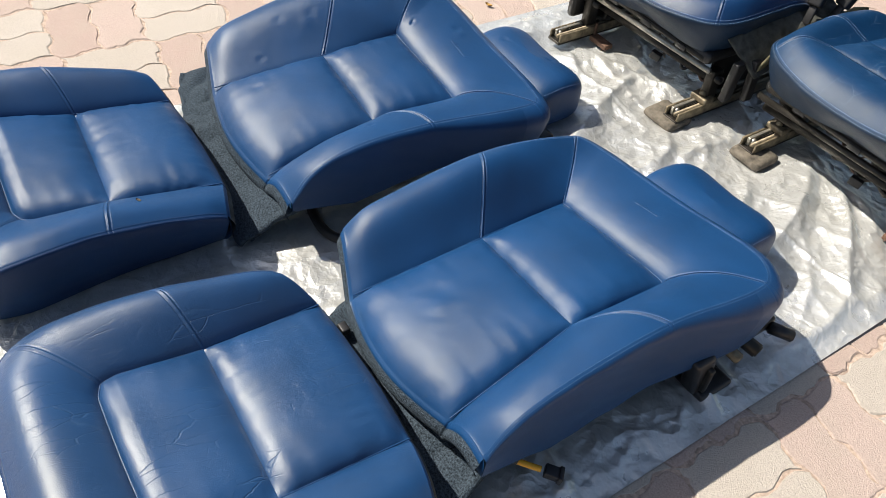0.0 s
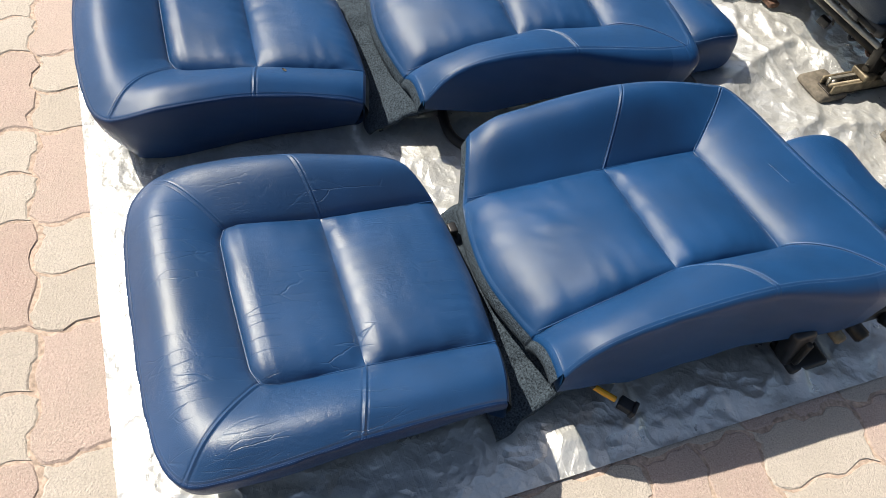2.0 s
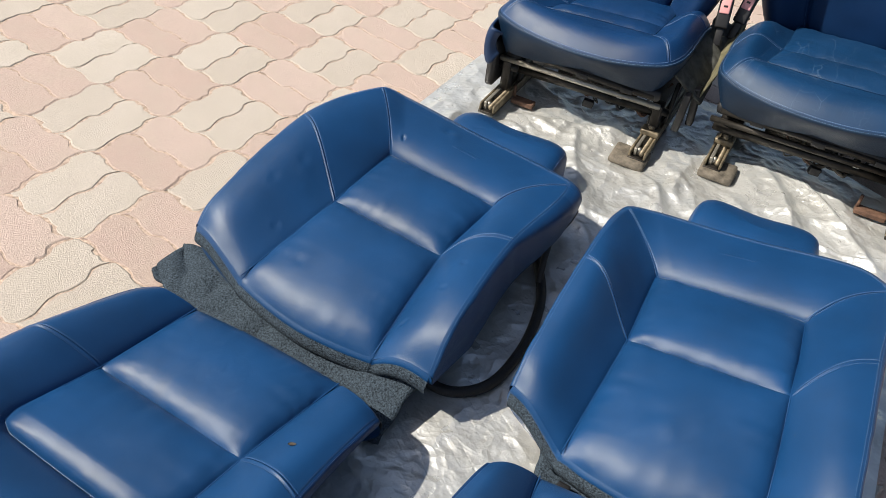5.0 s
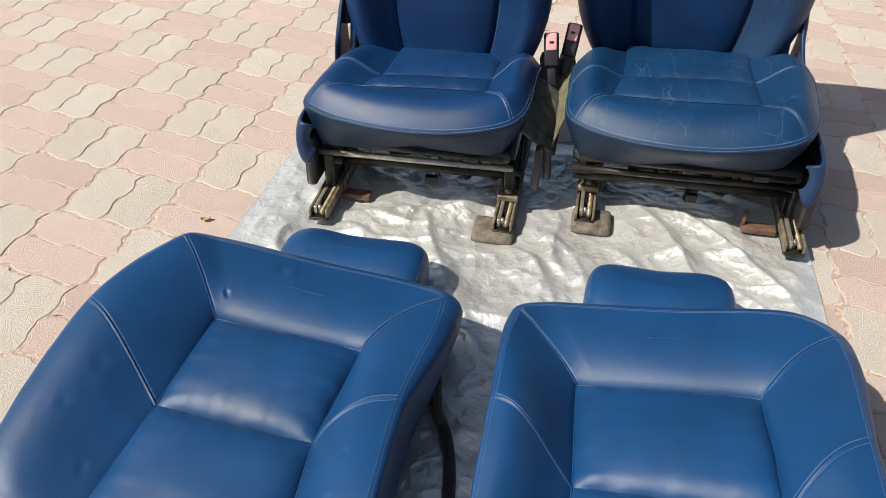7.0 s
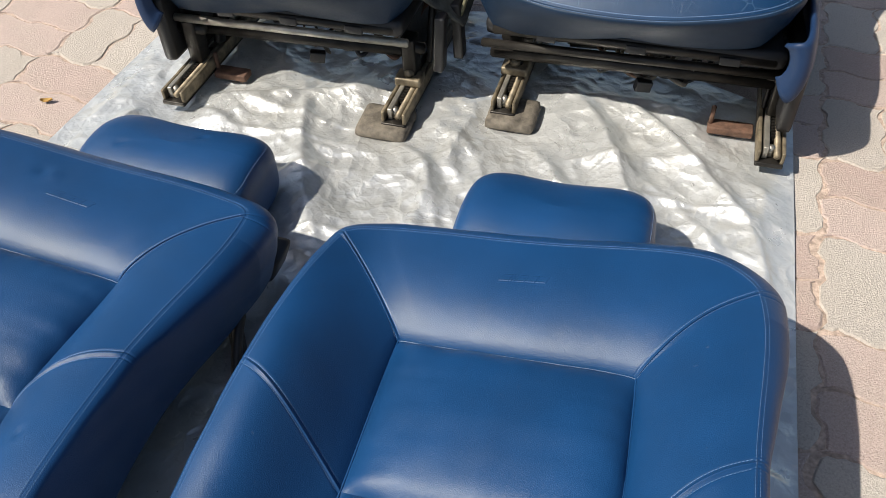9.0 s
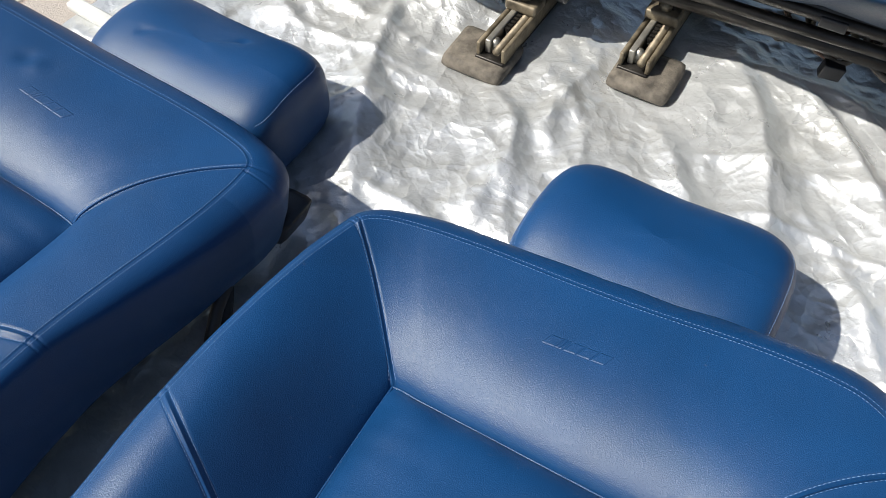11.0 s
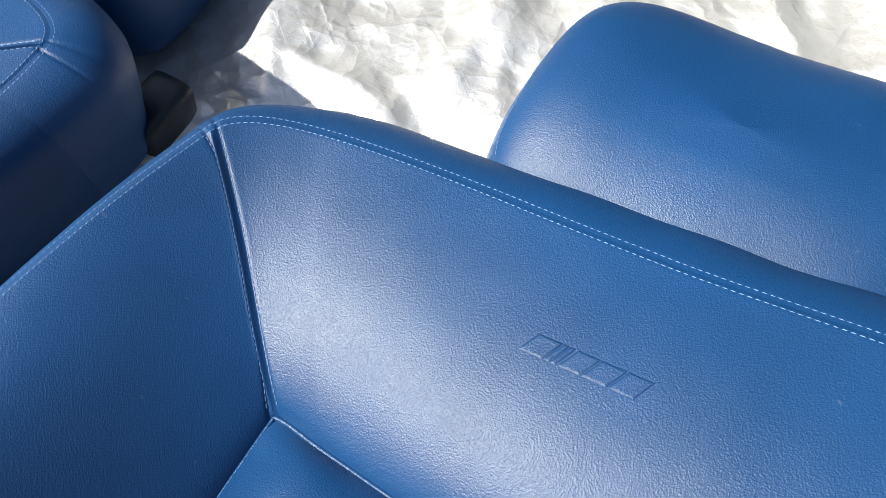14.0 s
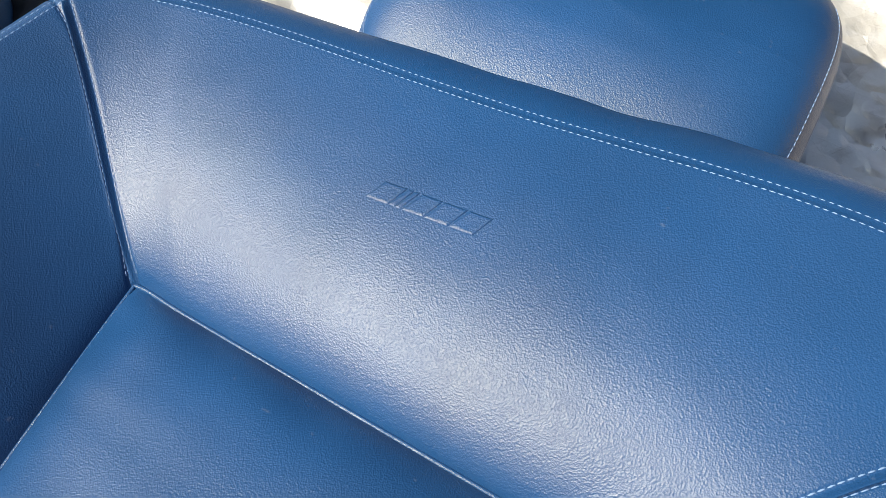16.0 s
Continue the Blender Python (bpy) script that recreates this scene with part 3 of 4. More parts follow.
def pavement():
    rng = random.Random(5)
    base = thing("pavement", (0, 0, 0), "block paving of wavy pink and cream concrete pavers in pairs", "pavement", kind="structure")
    shapes = {}
    rest = {"pink": ([], []), "cream": ([], [])}
    spots = []
    for i in range(-22, 26):
        for j in range(-12, 44):
            pink = (i + j) % 2 == 1
            for h in (0, 1):
                o = (0, 1, h / 2, h / 2 + 0.5) if not pink else (h / 2, h / 2 + 0.5, 0, 1)
                o = (o[2], o[3], o[0], o[1]) if not pink else (o[2], o[3], o[0], o[1])
                # pink pavers lie along the lattice's first axis, cream ones along its second
                centre = laid(i + (o[0] + o[1]) / 2, j + (o[2] + o[3]) / 2)
                spots.append((centre, i, j, h, pink, o))
    # the pavers round the tarpaulin are pieces of their own
    outside = lambda c: max(max(-0.79 - c.x, c.x - 0.47), max(-1.08 - c.y, c.y - 0.72))
    near = sorted((s for s in spots if outside(s[0]) > -0.05 and s[0].x < 0.95), key=lambda s: outside(s[0]))[:300]
    chosen = {s[1:4] for s in near}
    for centre, i, j, h, pink, o in spots:
        key = (pink, h, rng.randrange(4))
        if key not in shapes:
            v, f = paver_mesh("paver", [(x + rng.gauss(0, 0.0085), y + rng.gauss(0, 0.0085)) for x, y in paver_ring(*o)], rng)
            me = bpy.data.meshes.new("paver")
            me.from_pydata(v, [], f)
            me.materials.append(PINK if pink else CREAM)
            shapes[key] = (me, v, f)
        me, v, f = shapes[key]
        tilt = Matrix.Rotation(rng.uniform(-0.006, 0.006), 4, "X") @ Matrix.Rotation(rng.uniform(-0.006, 0.006), 4, "Y")
        mm = laid_frame(i + 0.5, j + 0.5) @ Matrix.Translation((0, 0, rng.uniform(-0.0008, 0.0))) @ tilt @ Matrix.Translation((-0.5 * PITCH, -0.5 * PITCH, 0))
        if (i, j, h) in chosen:
            ob = new("paver", me)
            ob.parent = base
            ob.matrix_basis = mm
        else:
            vs, fs = rest["pink" if pink else "cream"]
            k = len(vs)
            vs += [tuple(mm @ Vector(p)) for p in v]
            fs += [tuple(q + k for q in face) for face in f]
    for name, (vs, fs) in rest.items():
        me = bpy.data.meshes.new("far_pavers")
        me.from_pydata(vs, [], fs)
        tagged(link_mesh("far_pavers", me, PINK if name == "pink" else CREAM, base, smooth=False), kind="stuff")


FOLDS = ((-0.40, 0.60, -0.21, 0.20, 0.024, 0.034), (0.116, 0.70, 0.25, 0.32, 0.022, 0.036), (0.15, 0.70, 0.46, 0.42, 0.026, 0.028), (-0.64, 0.53, -0.20, 0.60, 0.022, 0.030),
         (-0.15, 0.47, -0.06, 0.26, 0.013, 0.030), (0.11, 0.48, 0.16, 0.25, 0.012, 0.028), (-0.43, 0.51, -0.26, 0.44, 0.012, 0.024), (-0.66, 0.60, -0.48, 0.43, 0.015, 0.026),
         (-0.08, 0.62, -0.05, 0.40, 0.012, 0.026), (0.13, 0.70, 0.42, 0.62, 0.020, 0.030), (-0.28, 0.29, -0.10, 0.20, 0.014, 0.020), (-0.31, 0.33, -0.20, 0.14, 0.012, 0.018),
         (0.40, 0.55, 0.44, 0.20, 0.016, 0.024), (0.34, 0.42, 0.46, 0.30, 0.012, 0.020), (-0.70, 0.45, -0.62, 0.33, 0.010, 0.022))


def folds(X, Y):
    """Heights of the sharp-crested folds of the sheet: from one end to the other, height and half width."""
    z = 0 * X
    for x0, y0, x1, y1, high, half in FOLDS:
        d = np.array([x1 - x0, y1 - y0])
        far = np.linalg.norm(d)
        d = d / far
        s = ((X - x0) * d[0] + (Y - y0) * d[1]) / far
        off = (X - x0) * -d[1] + (Y - y0) * d[0] + 0.02 * np.sin(s * 5 + x0 * 20)
        steep = np.where(off > 0, 0.75, 1.3) * half
        z = np.maximum(z, high * np.exp(-(np.sqrt(off**2 + 1.6e-5) - 0.004) / steep) * np.clip(np.minimum(s + 0.12, 1.12 - s) / 0.3, 0, 1))
    return z


def tarpaulin():
    """The silver sheet: nearly flat under the rear seats, gathered into folds before the front seats."""
    U, V = np.meshgrid(np.linspace(0, 1, 330), np.linspace(0, 1, 520))
    x0, x1 = -0.80 + 0.030 * np.clip((V - 0.5) * 2, 0, 1), 0.487 - 0.008 * V
    X = x0 + (x1 - x0) * U
    far = 0.80 + 0.16 * np.clip(U / 0.5, 0, 1) - 0.22 * np.clip((U - 0.6) / 0.4, 0, 1)
    Y = (-1.078 - 0.025 * U) * (1 - V) + far * V
    p = np.stack([X, Y, 0 * X], -1)
    warp = wobble(p, 4, 0.12, 9.0)
    q = np.stack([X + 0.55 * Y + warp, Y * 0.16 - 0.12 * X + 0.6 * warp, 0 * X], -1)
    ridge = np.clip(1 - np.abs(wobble(q, 6.0, 1.0, 2.3)) * 2.4, 0, 1) ** 1.6
    q2 = np.stack([X * 0.5 - 0.4 * Y - warp, Y + 0.2 * X, 0 * X], -1)
    ridge2 = np.clip(1 - np.abs(wobble(q2, 9.0, 1.0, 7.7)) * 2.8, 0, 1) ** 1.8
    zone = np.clip((Y - 0.08) / 0.22, 0, 1) * np.clip((far - Y) / 0.12, 0.1, 1)
    side = np.clip((X - 0.30) / 0.1, 0, 1) * np.clip((0.1 - Y) / 0.1, 0, 1) * np.clip((Y + 0.5) / 0.2, 0, 1)
    fine = np.abs(wobble(p, 24, 1.0, 5.1))
    fine2 = wobble(p, 65, 1.0, 1.7)
    edge = np.minimum(np.minimum(U, 1 - U) * 1.28, np.minimum(V, 1 - V) * 1.9)
    hold = np.clip(edge / 0.05, 0.1, 1)
    for fx, fy in ((-0.20, 0.53), (0.01, 0.59), (-0.60, 0.50), (0.435, 0.585), (0.37, 0.655), (-0.545, 0.60)):
        hold = hold * (1 - 0.95 * np.exp(-(((X - fx) / 0.06) ** 2 + ((Y - fy) / 0.07) ** 2) ** 1.5))
    p[..., 2] = 0.003 + hold * ((0.007 * ridge + 0.006 * ridge2) * zone + folds(X + 0.3 * warp, Y) + (0.003 * ridge + 0.003 * ridge2) * (1 - zone)
                                + 0.010 * ridge2 * side + 0.0042 * (1 - fine) * (0.4 + zone + 1.2 * side) + 0.0006 * (fine2 + 1))
    ob = sheet_mesh("tarpaulin", p, FOIL)
    tagged(ob, "crumpled silver plastic tarpaulin spread on the paving under the seats", "tarpaulin")


ground()
tarpaulin()

# ---- the four rear seat parts ----
BOLSTERS = ("side_bolster", "top_bolster", "skirt", "lower_pad", "upper_pad", "lower_edge")
CUSHIONS = ("side_bolster", "front_bolster", "skirt", "rear_pad", "front_pad", "rear_edge")


def emblem(u, parent, a, b, high):
    """A raised row of slanted plain shapes on the top bolster, from a to b."""
    a, b = np.array(a), np.array(b)
    grid = u.ring(np.linspace(u.seams[2], u.seams[3], 160)[:, None], np.linspace(0.2, 0.9, 60)[None]).reshape(-1, 3)
    mid = (a + b) / 2
    q = grid[np.hypot(*(grid[:, :2] - mid).T) < 0.05]
    terms = lambda x, y: np.stack([x * 0 + 1, x, y, x * x, x * y, y * y, x**3, x * x * y, x * y * y, y**3], -1)
    k = np.linalg.lstsq(terms(q[:, 0] - mid[0], q[:, 1] - mid[1]), q[:, 2], rcond=None)[0]
    d = (b - a) / np.linalg.norm(b - a)
    n = np.array([-d[1], d[0]])
    length = np.linalg.norm(b - a)
    for s0, s1 in ((0.0, 0.20), (0.225, 0.265), (0.29, 0.32), (0.36, 0.54), (0.57, 0.77), (0.80, 1.0)):
        bm = bmesh.new()
        rings = []
        for grow, lift in ((0.0008, -0.0006), (0.0003, 0.0002), (-0.0003, 0.00045), (-0.0008, 0.0005)):
            ring = []
            for s, t in ((s0, 0.0), (s1, 0.0), (s1, 1.0), (s0, 1.0)):
                along = s * length + 0.55 * high * (t - 0.5) + (grow if s == s1 else -grow)
                p = a + d * along + n * (high * (t - 0.5) + (grow if t else -grow))
                z = terms(np.array(p[0] - mid[0]), np.array(p[1] - mid[1])) @ k
                ring.append(bm.verts.new((p[0], p[1], float(z) + lift)))
            rings.append(ring)
        for lo, hi in zip(rings[:-1], rings[1:]):
            for i in range(4):
                bm.faces.new((lo[i], lo[(i + 1) % 4], hi[(i + 1) % 4], hi[i]))
        bm.faces.new(rings[-1])
        part("raised_shape", bm, LEATHER, parent, smooth=False)


def carpet_sheet(name, corners, parent, material, seed, thick=0.009, label=""):
    """A ragged piece of carpet between four corners, given round its outline."""
    c = np.array(corners, float)
    u, v = np.meshgrid(np.linspace(0, 1, 40), np.linspace(0, 1, 24))
    u, v = u[..., None], v[..., None]
    p = (c[0] * (1 - u) + c[1] * u) * (1 - v) + (c[3] * (1 - u) + c[2] * u) * v
    p[..., 2] += np.abs(wobble(p, 13, 0.022, seed)) + wobble(p, 40, 0.005, seed)
    p[..., :2] += wobble(p, 30, 0.006, seed + 4)[..., None]
    ob = sheet_mesh(name, p, material, parent, label)
    m = ob.modifiers.new("thickness", "SOLIDIFY")
    m.thickness = thick
    return ob


back_a = thing("seat_backrest", (-0.50, -0.16, 0.0), "dented blue leather rear backrest lying face up on carpet", "car seat", "rear seat backs")
up_a = Upholstery([
    ((-0.650, -0.446, 0.130), (-0.786, -0.402, 0.182), 0.012, True),
    ((-0.612, -0.205, 0.165), (-0.762, -0.092, 0.250), 0.026, True),
    ((-0.594, -0.026, 0.180), (-0.690, 0.091, 0.252), 0.018, True),
    ((-0.563, -0.0261, 0.1772), (-0.640, 0.121, 0.226), 0.018, False),
    ((-0.470, -0.0265, 0.1690), (-0.460, 0.131, 0.192), 0.017, False),
    ((-0.378, -0.0269, 0.1608), (-0.292, 0.130, 0.172), 0.018, False),
    ((-0.345, -0.031, 0.160), (-0.237, 0.104, 0.175), 0.018, True),
    ((-0.364, -0.216, 0.153), (-0.253, -0.146, 0.197), 0.024, True),
    ((-0.361, -0.345, 0.132), (-0.247, -0.330, 0.208), 0.026, False),
    ((-0.359, -0.456, 0.107), (-0.247, -0.460, 0.172), 0.015, True),
], [0.06, 0.06, 0.10, 0.10, 0.09, 0.06, 0.06, 0.085, 0.080, 0.108], lean=(0.040, 0.040, 0.040, 0.040, 0.040, 0.040, 0.022, 0.0, -0.004, 0.0), puff=0.029, seed=1.0, bulge=(0.006, 0.006, 0.016, 0.030, 0.034, 0.032, 0.034, 0.012, 0.008, 0.006), bow=0.02, curl=(0.012, 0.027),
    arc=0.010, skew=(1.6, 1.6, 0.68, 0.68, 0.68, 0.68, 0.68, 0.80, 0.95, 1.0), sunk=0.0025, droop=(0.010, 0.006), pucker=((-0.60, -0.385, 0.045, 0.0014, 0.015), (-0.40, -0.40, 0.05, 0.0010, 0.02)), pits=((-0.335, -0.40, 0.005, 0.006), (-0.30, -0.33, 0.004, 0.005), (-0.298, -0.26, 0.004, 0.005), (-0.695, -0.19, 0.0025, 0.009), (-0.682, -0.21, -0.0015, 0.010),
          (-0.715, -0.26, 0.003, 0.007), (-0.585, 0.01, 0.006, 0.004), (-0.52, 0.09, 0.0025, 0.010), (-0.50, 0.085, -0.002, 0.01), (-0.66, -0.33, 0.004, 0.006), (-0.57, -0.38, 0.003, 0.008)))
up_a.build(back_a, LEATHER, BOLSTERS, CARPET, side_panel=LEATHER_SIDE_SHADED)
emblem(up_a, back_a, (-0.487, 0.058), (-0.427, 0.055), 0.010)
carpet_sheet("carpet_flap", ((-0.875, -0.355, 0.022), (-0.60, -0.40, 0.06), (-0.64, -0.53, 0.018), (-0.880, -0.455, 0.018)), back_a, CARPET, 2.0)
carpet_sheet("carpet_flap", ((-0.66, -0.36, 0.07), (-0.27, -0.40, 0.075), (-0.285, -0.555, 0.018), (-0.68, -0.535, 0.018)), back_a, CARPET, 5.0)
bm = box_bm(-0.245, -0.205, 0.11, 0.162, 0.035, 0.085, 0.010)
for v in bm.verts:
    v.co.x += (0.10 - v.co.z) * -0.4
part("hinge_cover", bm, BLACK, back_a, "black plastic hinge cover")
tube("buckle_strap", ((-0.27, 0.03, 0.09), (-0.235, 0.035, 0.075), (-0.225, 0.0, 0.055), (-0.215, -0.04, 0.02)), 0.007, BLACK, back_a)
part("buckle_button", box_bm(-0.262, -0.250, 0.025, 0.042, 0.066, 0.080, 0.003), RED, back_a, "red buckle button")

back_b = thing("seat_backrest", (0.14, -0.16, 0.0), "smooth blue leather rear backrest lying face up, tilted on brackets", "car seat", "rear seat backs")
up_b = Upholstery([
    ((-0.004, -0.461, 0.108), (-0.116, -0.420, 0.178), 0.012, True),
    ((0.009, -0.202, 0.135), (-0.116, -0.128, 0.214), 0.030, True),
    ((0.002, -0.001, 0.126), (-0.105, 0.106, 0.176), 0.006, True),
    ((0.034, -0.0019, 0.1309), (-0.054, 0.137, 0.166), 0.011, False),
    ((0.138, -0.0050, 0.1470), (0.140, 0.150, 0.176), 0.017, False),
    ((0.237, -0.0079, 0.1623), (0.330, 0.150, 0.204), 0.018, False),
    ((0.275, -0.013, 0.168), (0.388, 0.100, 0.214), 0.018, True),
    ((0.280, -0.224, 0.188), (0.383, -0.130, 0.245), 0.024, True),
    ((0.290, -0.350, 0.161), (0.386, -0.335, 0.238), 0.025, False),
    ((0.298, -0.463, 0.134), (0.392, -0.472, 0.210), 0.015, True),
], [0.06, 0.06, 0.07, 0.075, 0.08, 0.10, 0.095, 0.090, 0.072, 0.118], lean=(0.040, 0.040, 0.040, 0.040, 0.040, 0.030, 0.010, 0.003, 0.003, 0.004), puff=0.029, seed=4.0, bulge=(0.006, 0.006, 0.016, 0.030, 0.034, 0.034, 0.034, 0.013, 0.008, 0.006), bow=0.024, curl=(0.012, 0.026),
    arc=0.010, skew=(1.6, 1.6, 0.68, 0.68, 0.68, 0.68, 0.68, 0.80, 0.95, 1.0), sunk=0.0025, droop=(0.010, 0.006), pucker=((0.13, -0.40, 0.085, 0.0007, 0.013), (0.06, -0.37, 0.05, 0.0005, 0.010)), pits=((0.10, -0.35, 0.003, 0.02), (0.12, -0.37, -0.003, 0.018), (0.22, -0.43, 0.002, 0.006)))
up_b.build(back_b, LEATHER, BOLSTERS, CARPET, side_panel=LEATHER_SIDE_SHADED)
emblem(up_b, back_b, (0.1050, 0.0860), (0.1590, 0.0885), 0.0095)
carpet_sheet("carpet_flap", ((-0.05, -0.39, 0.05), (0.36, -0.38, 0.07), (0.405, -0.555, 0.018), (-0.02, -0.535, 0.018)), back_b, CARPET, 8.0)
bm = box_bm(0.384, 0.418, -0.022, 0.026, 0.012, 0.112, 0.009)
for v in bm.verts:
    v.co.y += (v.co.z - 0.012) * -0.25
part("tab", box_bm(0.008, 0.030, -0.500, -0.484, 0.052, 0.066, 0.003), BLACK, back_b, "small black plastic tab")
bracket = part("bracket", bm, BLACK, back_b, "black plastic bracket that holds the backrest up")
part("bracket_foot", box_bm(0.368, 0.434, -0.016, 0.062, 0.006, 0.022, 0.006), BLACK, bracket)
part("bracket_rib", box_bm(0.396, 0.428, -0.016, -0.004, 0.03, 0.09, 0.004), STEEL_DARK, bracket)
latch = part("latch", box_bm(0.345, 0.40, 0.04, 0.19, 0.055, 0.085, 0.01), STEEL_DARK, back_b, "dark steel latch under the corner")
part("bolt", rod_bm((0.36, 0.06, 0.075), (0.425, 0.065, 0.07), 0.011), BRASS, latch)
part("bolt", rod_bm((0.36, 0.10, 0.072), (0.43, 0.11, 0.068), 0.014), STEEL_DARK, latch)
part("knob", rod_bm((0.40, 0.17, 0.07), (0.435, 0.20, 0.062), 0.012), BLACK, latch)
tube("wire_sleeve", ((0.335, -0.42, 0.085), (0.36, -0.40, 0.07), (0.38, -0.385, 0.062)), 0.006, BLACK, back_b)
tube("wire", ((0.38, -0.385, 0.062), (0.395, -0.372, 0.06), (0.408, -0.36, 0.058)), 0.005, YELLOW, back_b, "yellow wire")
plug = part("plug", box_bm(-0.014, 0.014, -0.010, 0.010, -0.007, 0.007, 0.002, pose(0.422, -0.347, 0.056, 0, 8, 42)), BLACK, back_b, "black wire connector")
part("plug_rim", box_bm(0.008, 0.016, -0.012, 0.012, -0.009, 0.009, 0.002, pose(0.422, -0.347, 0.056, 0, 8, 42)), BLACK, plug)

cush_a = thing("rear_cushion", (-0.55, -0.80, 0.0), "blue leather rear seat cushion puckered along its back edge", "seat cushion", "rear cushions")
up_ca = Upholstery([
    ((-0.368, -0.546, 0.120), (-0.277, -0.574, 0.129), 0.012, True),
    ((-0.406, -0.745, 0.125), (-0.281, -0.775, 0.170), 0.026, True),
    ((-0.428, -0.868, 0.120), (-0.268, -0.935, 0.181), 0.028, False),
    ((-0.440, -0.892, 0.120), (-0.290, -1.022, 0.153), 0.034, True),
    ((-0.466, -0.902, 0.120), (-0.360, -1.052, 0.137), 0.042, False),
    ((-0.590, -0.898, 0.127), (-0.560, -1.060, 0.140), 0.046, False),
    ((-0.708, -0.892, 0.136), (-0.745, -1.032, 0.150), 0.042, False),
    ((-0.730, -0.881, 0.138), (-0.833, -0.986, 0.156), 0.036, True),
    ((-0.734, -0.857, 0.136), (-0.856, -0.900, 0.160), 0.036, False),
    ((-0.707, -0.726, 0.119), (-0.830, -0.756, 0.160), 0.036, True),
    ((-0.672, -0.541, 0.116), (-0.752, -0.566, 0.150), 0.014, True),
], [0.012, 0.012, 0.012, 0.014, 0.018, 0.02, 0.02, 0.02, 0.014, 0.012, 0.012], thread=THREAD_DARK, lean=0.055, droop=(0.005, 0.004), puff=0.026, seed=7.0, bulge=(0.005,) * 11, skew=(1.35,), flat=0.66, bow=0.006,
    pucker=((-0.40, -0.60, 0.055, 0.0030, 0.017), (-0.55, -0.62, 0.09, 0.0010, 0.024)), pits=((-0.37, -0.655, 0.003, 0.003),))
# the skirt's darker leather stands in for shade on the walls
up_ca.build(cush_a, LEATHER_DULL, CUSHIONS, CARPET_GREY, LEATHER_BACK_AND_SHADE)

cush_b = thing("rear_cushion", (0.15, -0.80, 0.0), "blue leather rear seat cushion with fine creases along its front", "seat cushion", "rear cushions")
up_cb = Upholstery([
    ((0.294, -0.531, 0.132), (0.404, -0.563, 0.165), 0.014, True),
    ((0.299, -0.737, 0.163), (0.424, -0.778, 0.212), 0.030, True),
    ((0.304, -0.858, 0.180), (0.426, -0.925, 0.204), 0.034, False),
    ((0.298, -0.883, 0.182), (0.410, -0.996, 0.188), 0.036, True),
    ((0.274, -0.892, 0.182), (0.340, -1.024, 0.174), 0.040, False),
    ((0.150, -0.893, 0.175), (0.155, -1.030, 0.158), 0.046, False),
    ((0.030, -0.890, 0.163), (-0.045, -1.016, 0.160), 0.040, False),
    ((0.005, -0.880, 0.160), (-0.113, -0.980, 0.160), 0.036, True),
    ((-0.002, -0.855, 0.157), (-0.132, -0.905, 0.168), 0.036, False),
    ((0.004, -0.727, 0.141), (-0.112, -0.760, 0.180), 0.034, True),
    ((-0.016, -0.521, 0.108), (-0.084, -0.572, 0.160), 0.014, True),
], [0.04, 0.06, 0.06, 0.05, 0.04, 0.03, 0.02, 0.014, 0.012, 0.012, 0.012], thread=THREAD_DARK, lean=0.055, droop=(0.005, 0.004), puff=0.026, seed=9.0, bulge=(0.005,) * 11, skew=(1.35,), flat=0.66, bow=0.006,
    pucker=((0.235, -0.585, 0.055, 0.0030, 0.018), (0.12, -0.70, 0.10, 0.0010, 0.026)))
# skirt in the darker leather too: shade put into its colour
up_cb.build(cush_b, LEATHER_CREASED, CUSHIONS, CARPET_GREY, LEATHER_BACK_AND_SHADE)


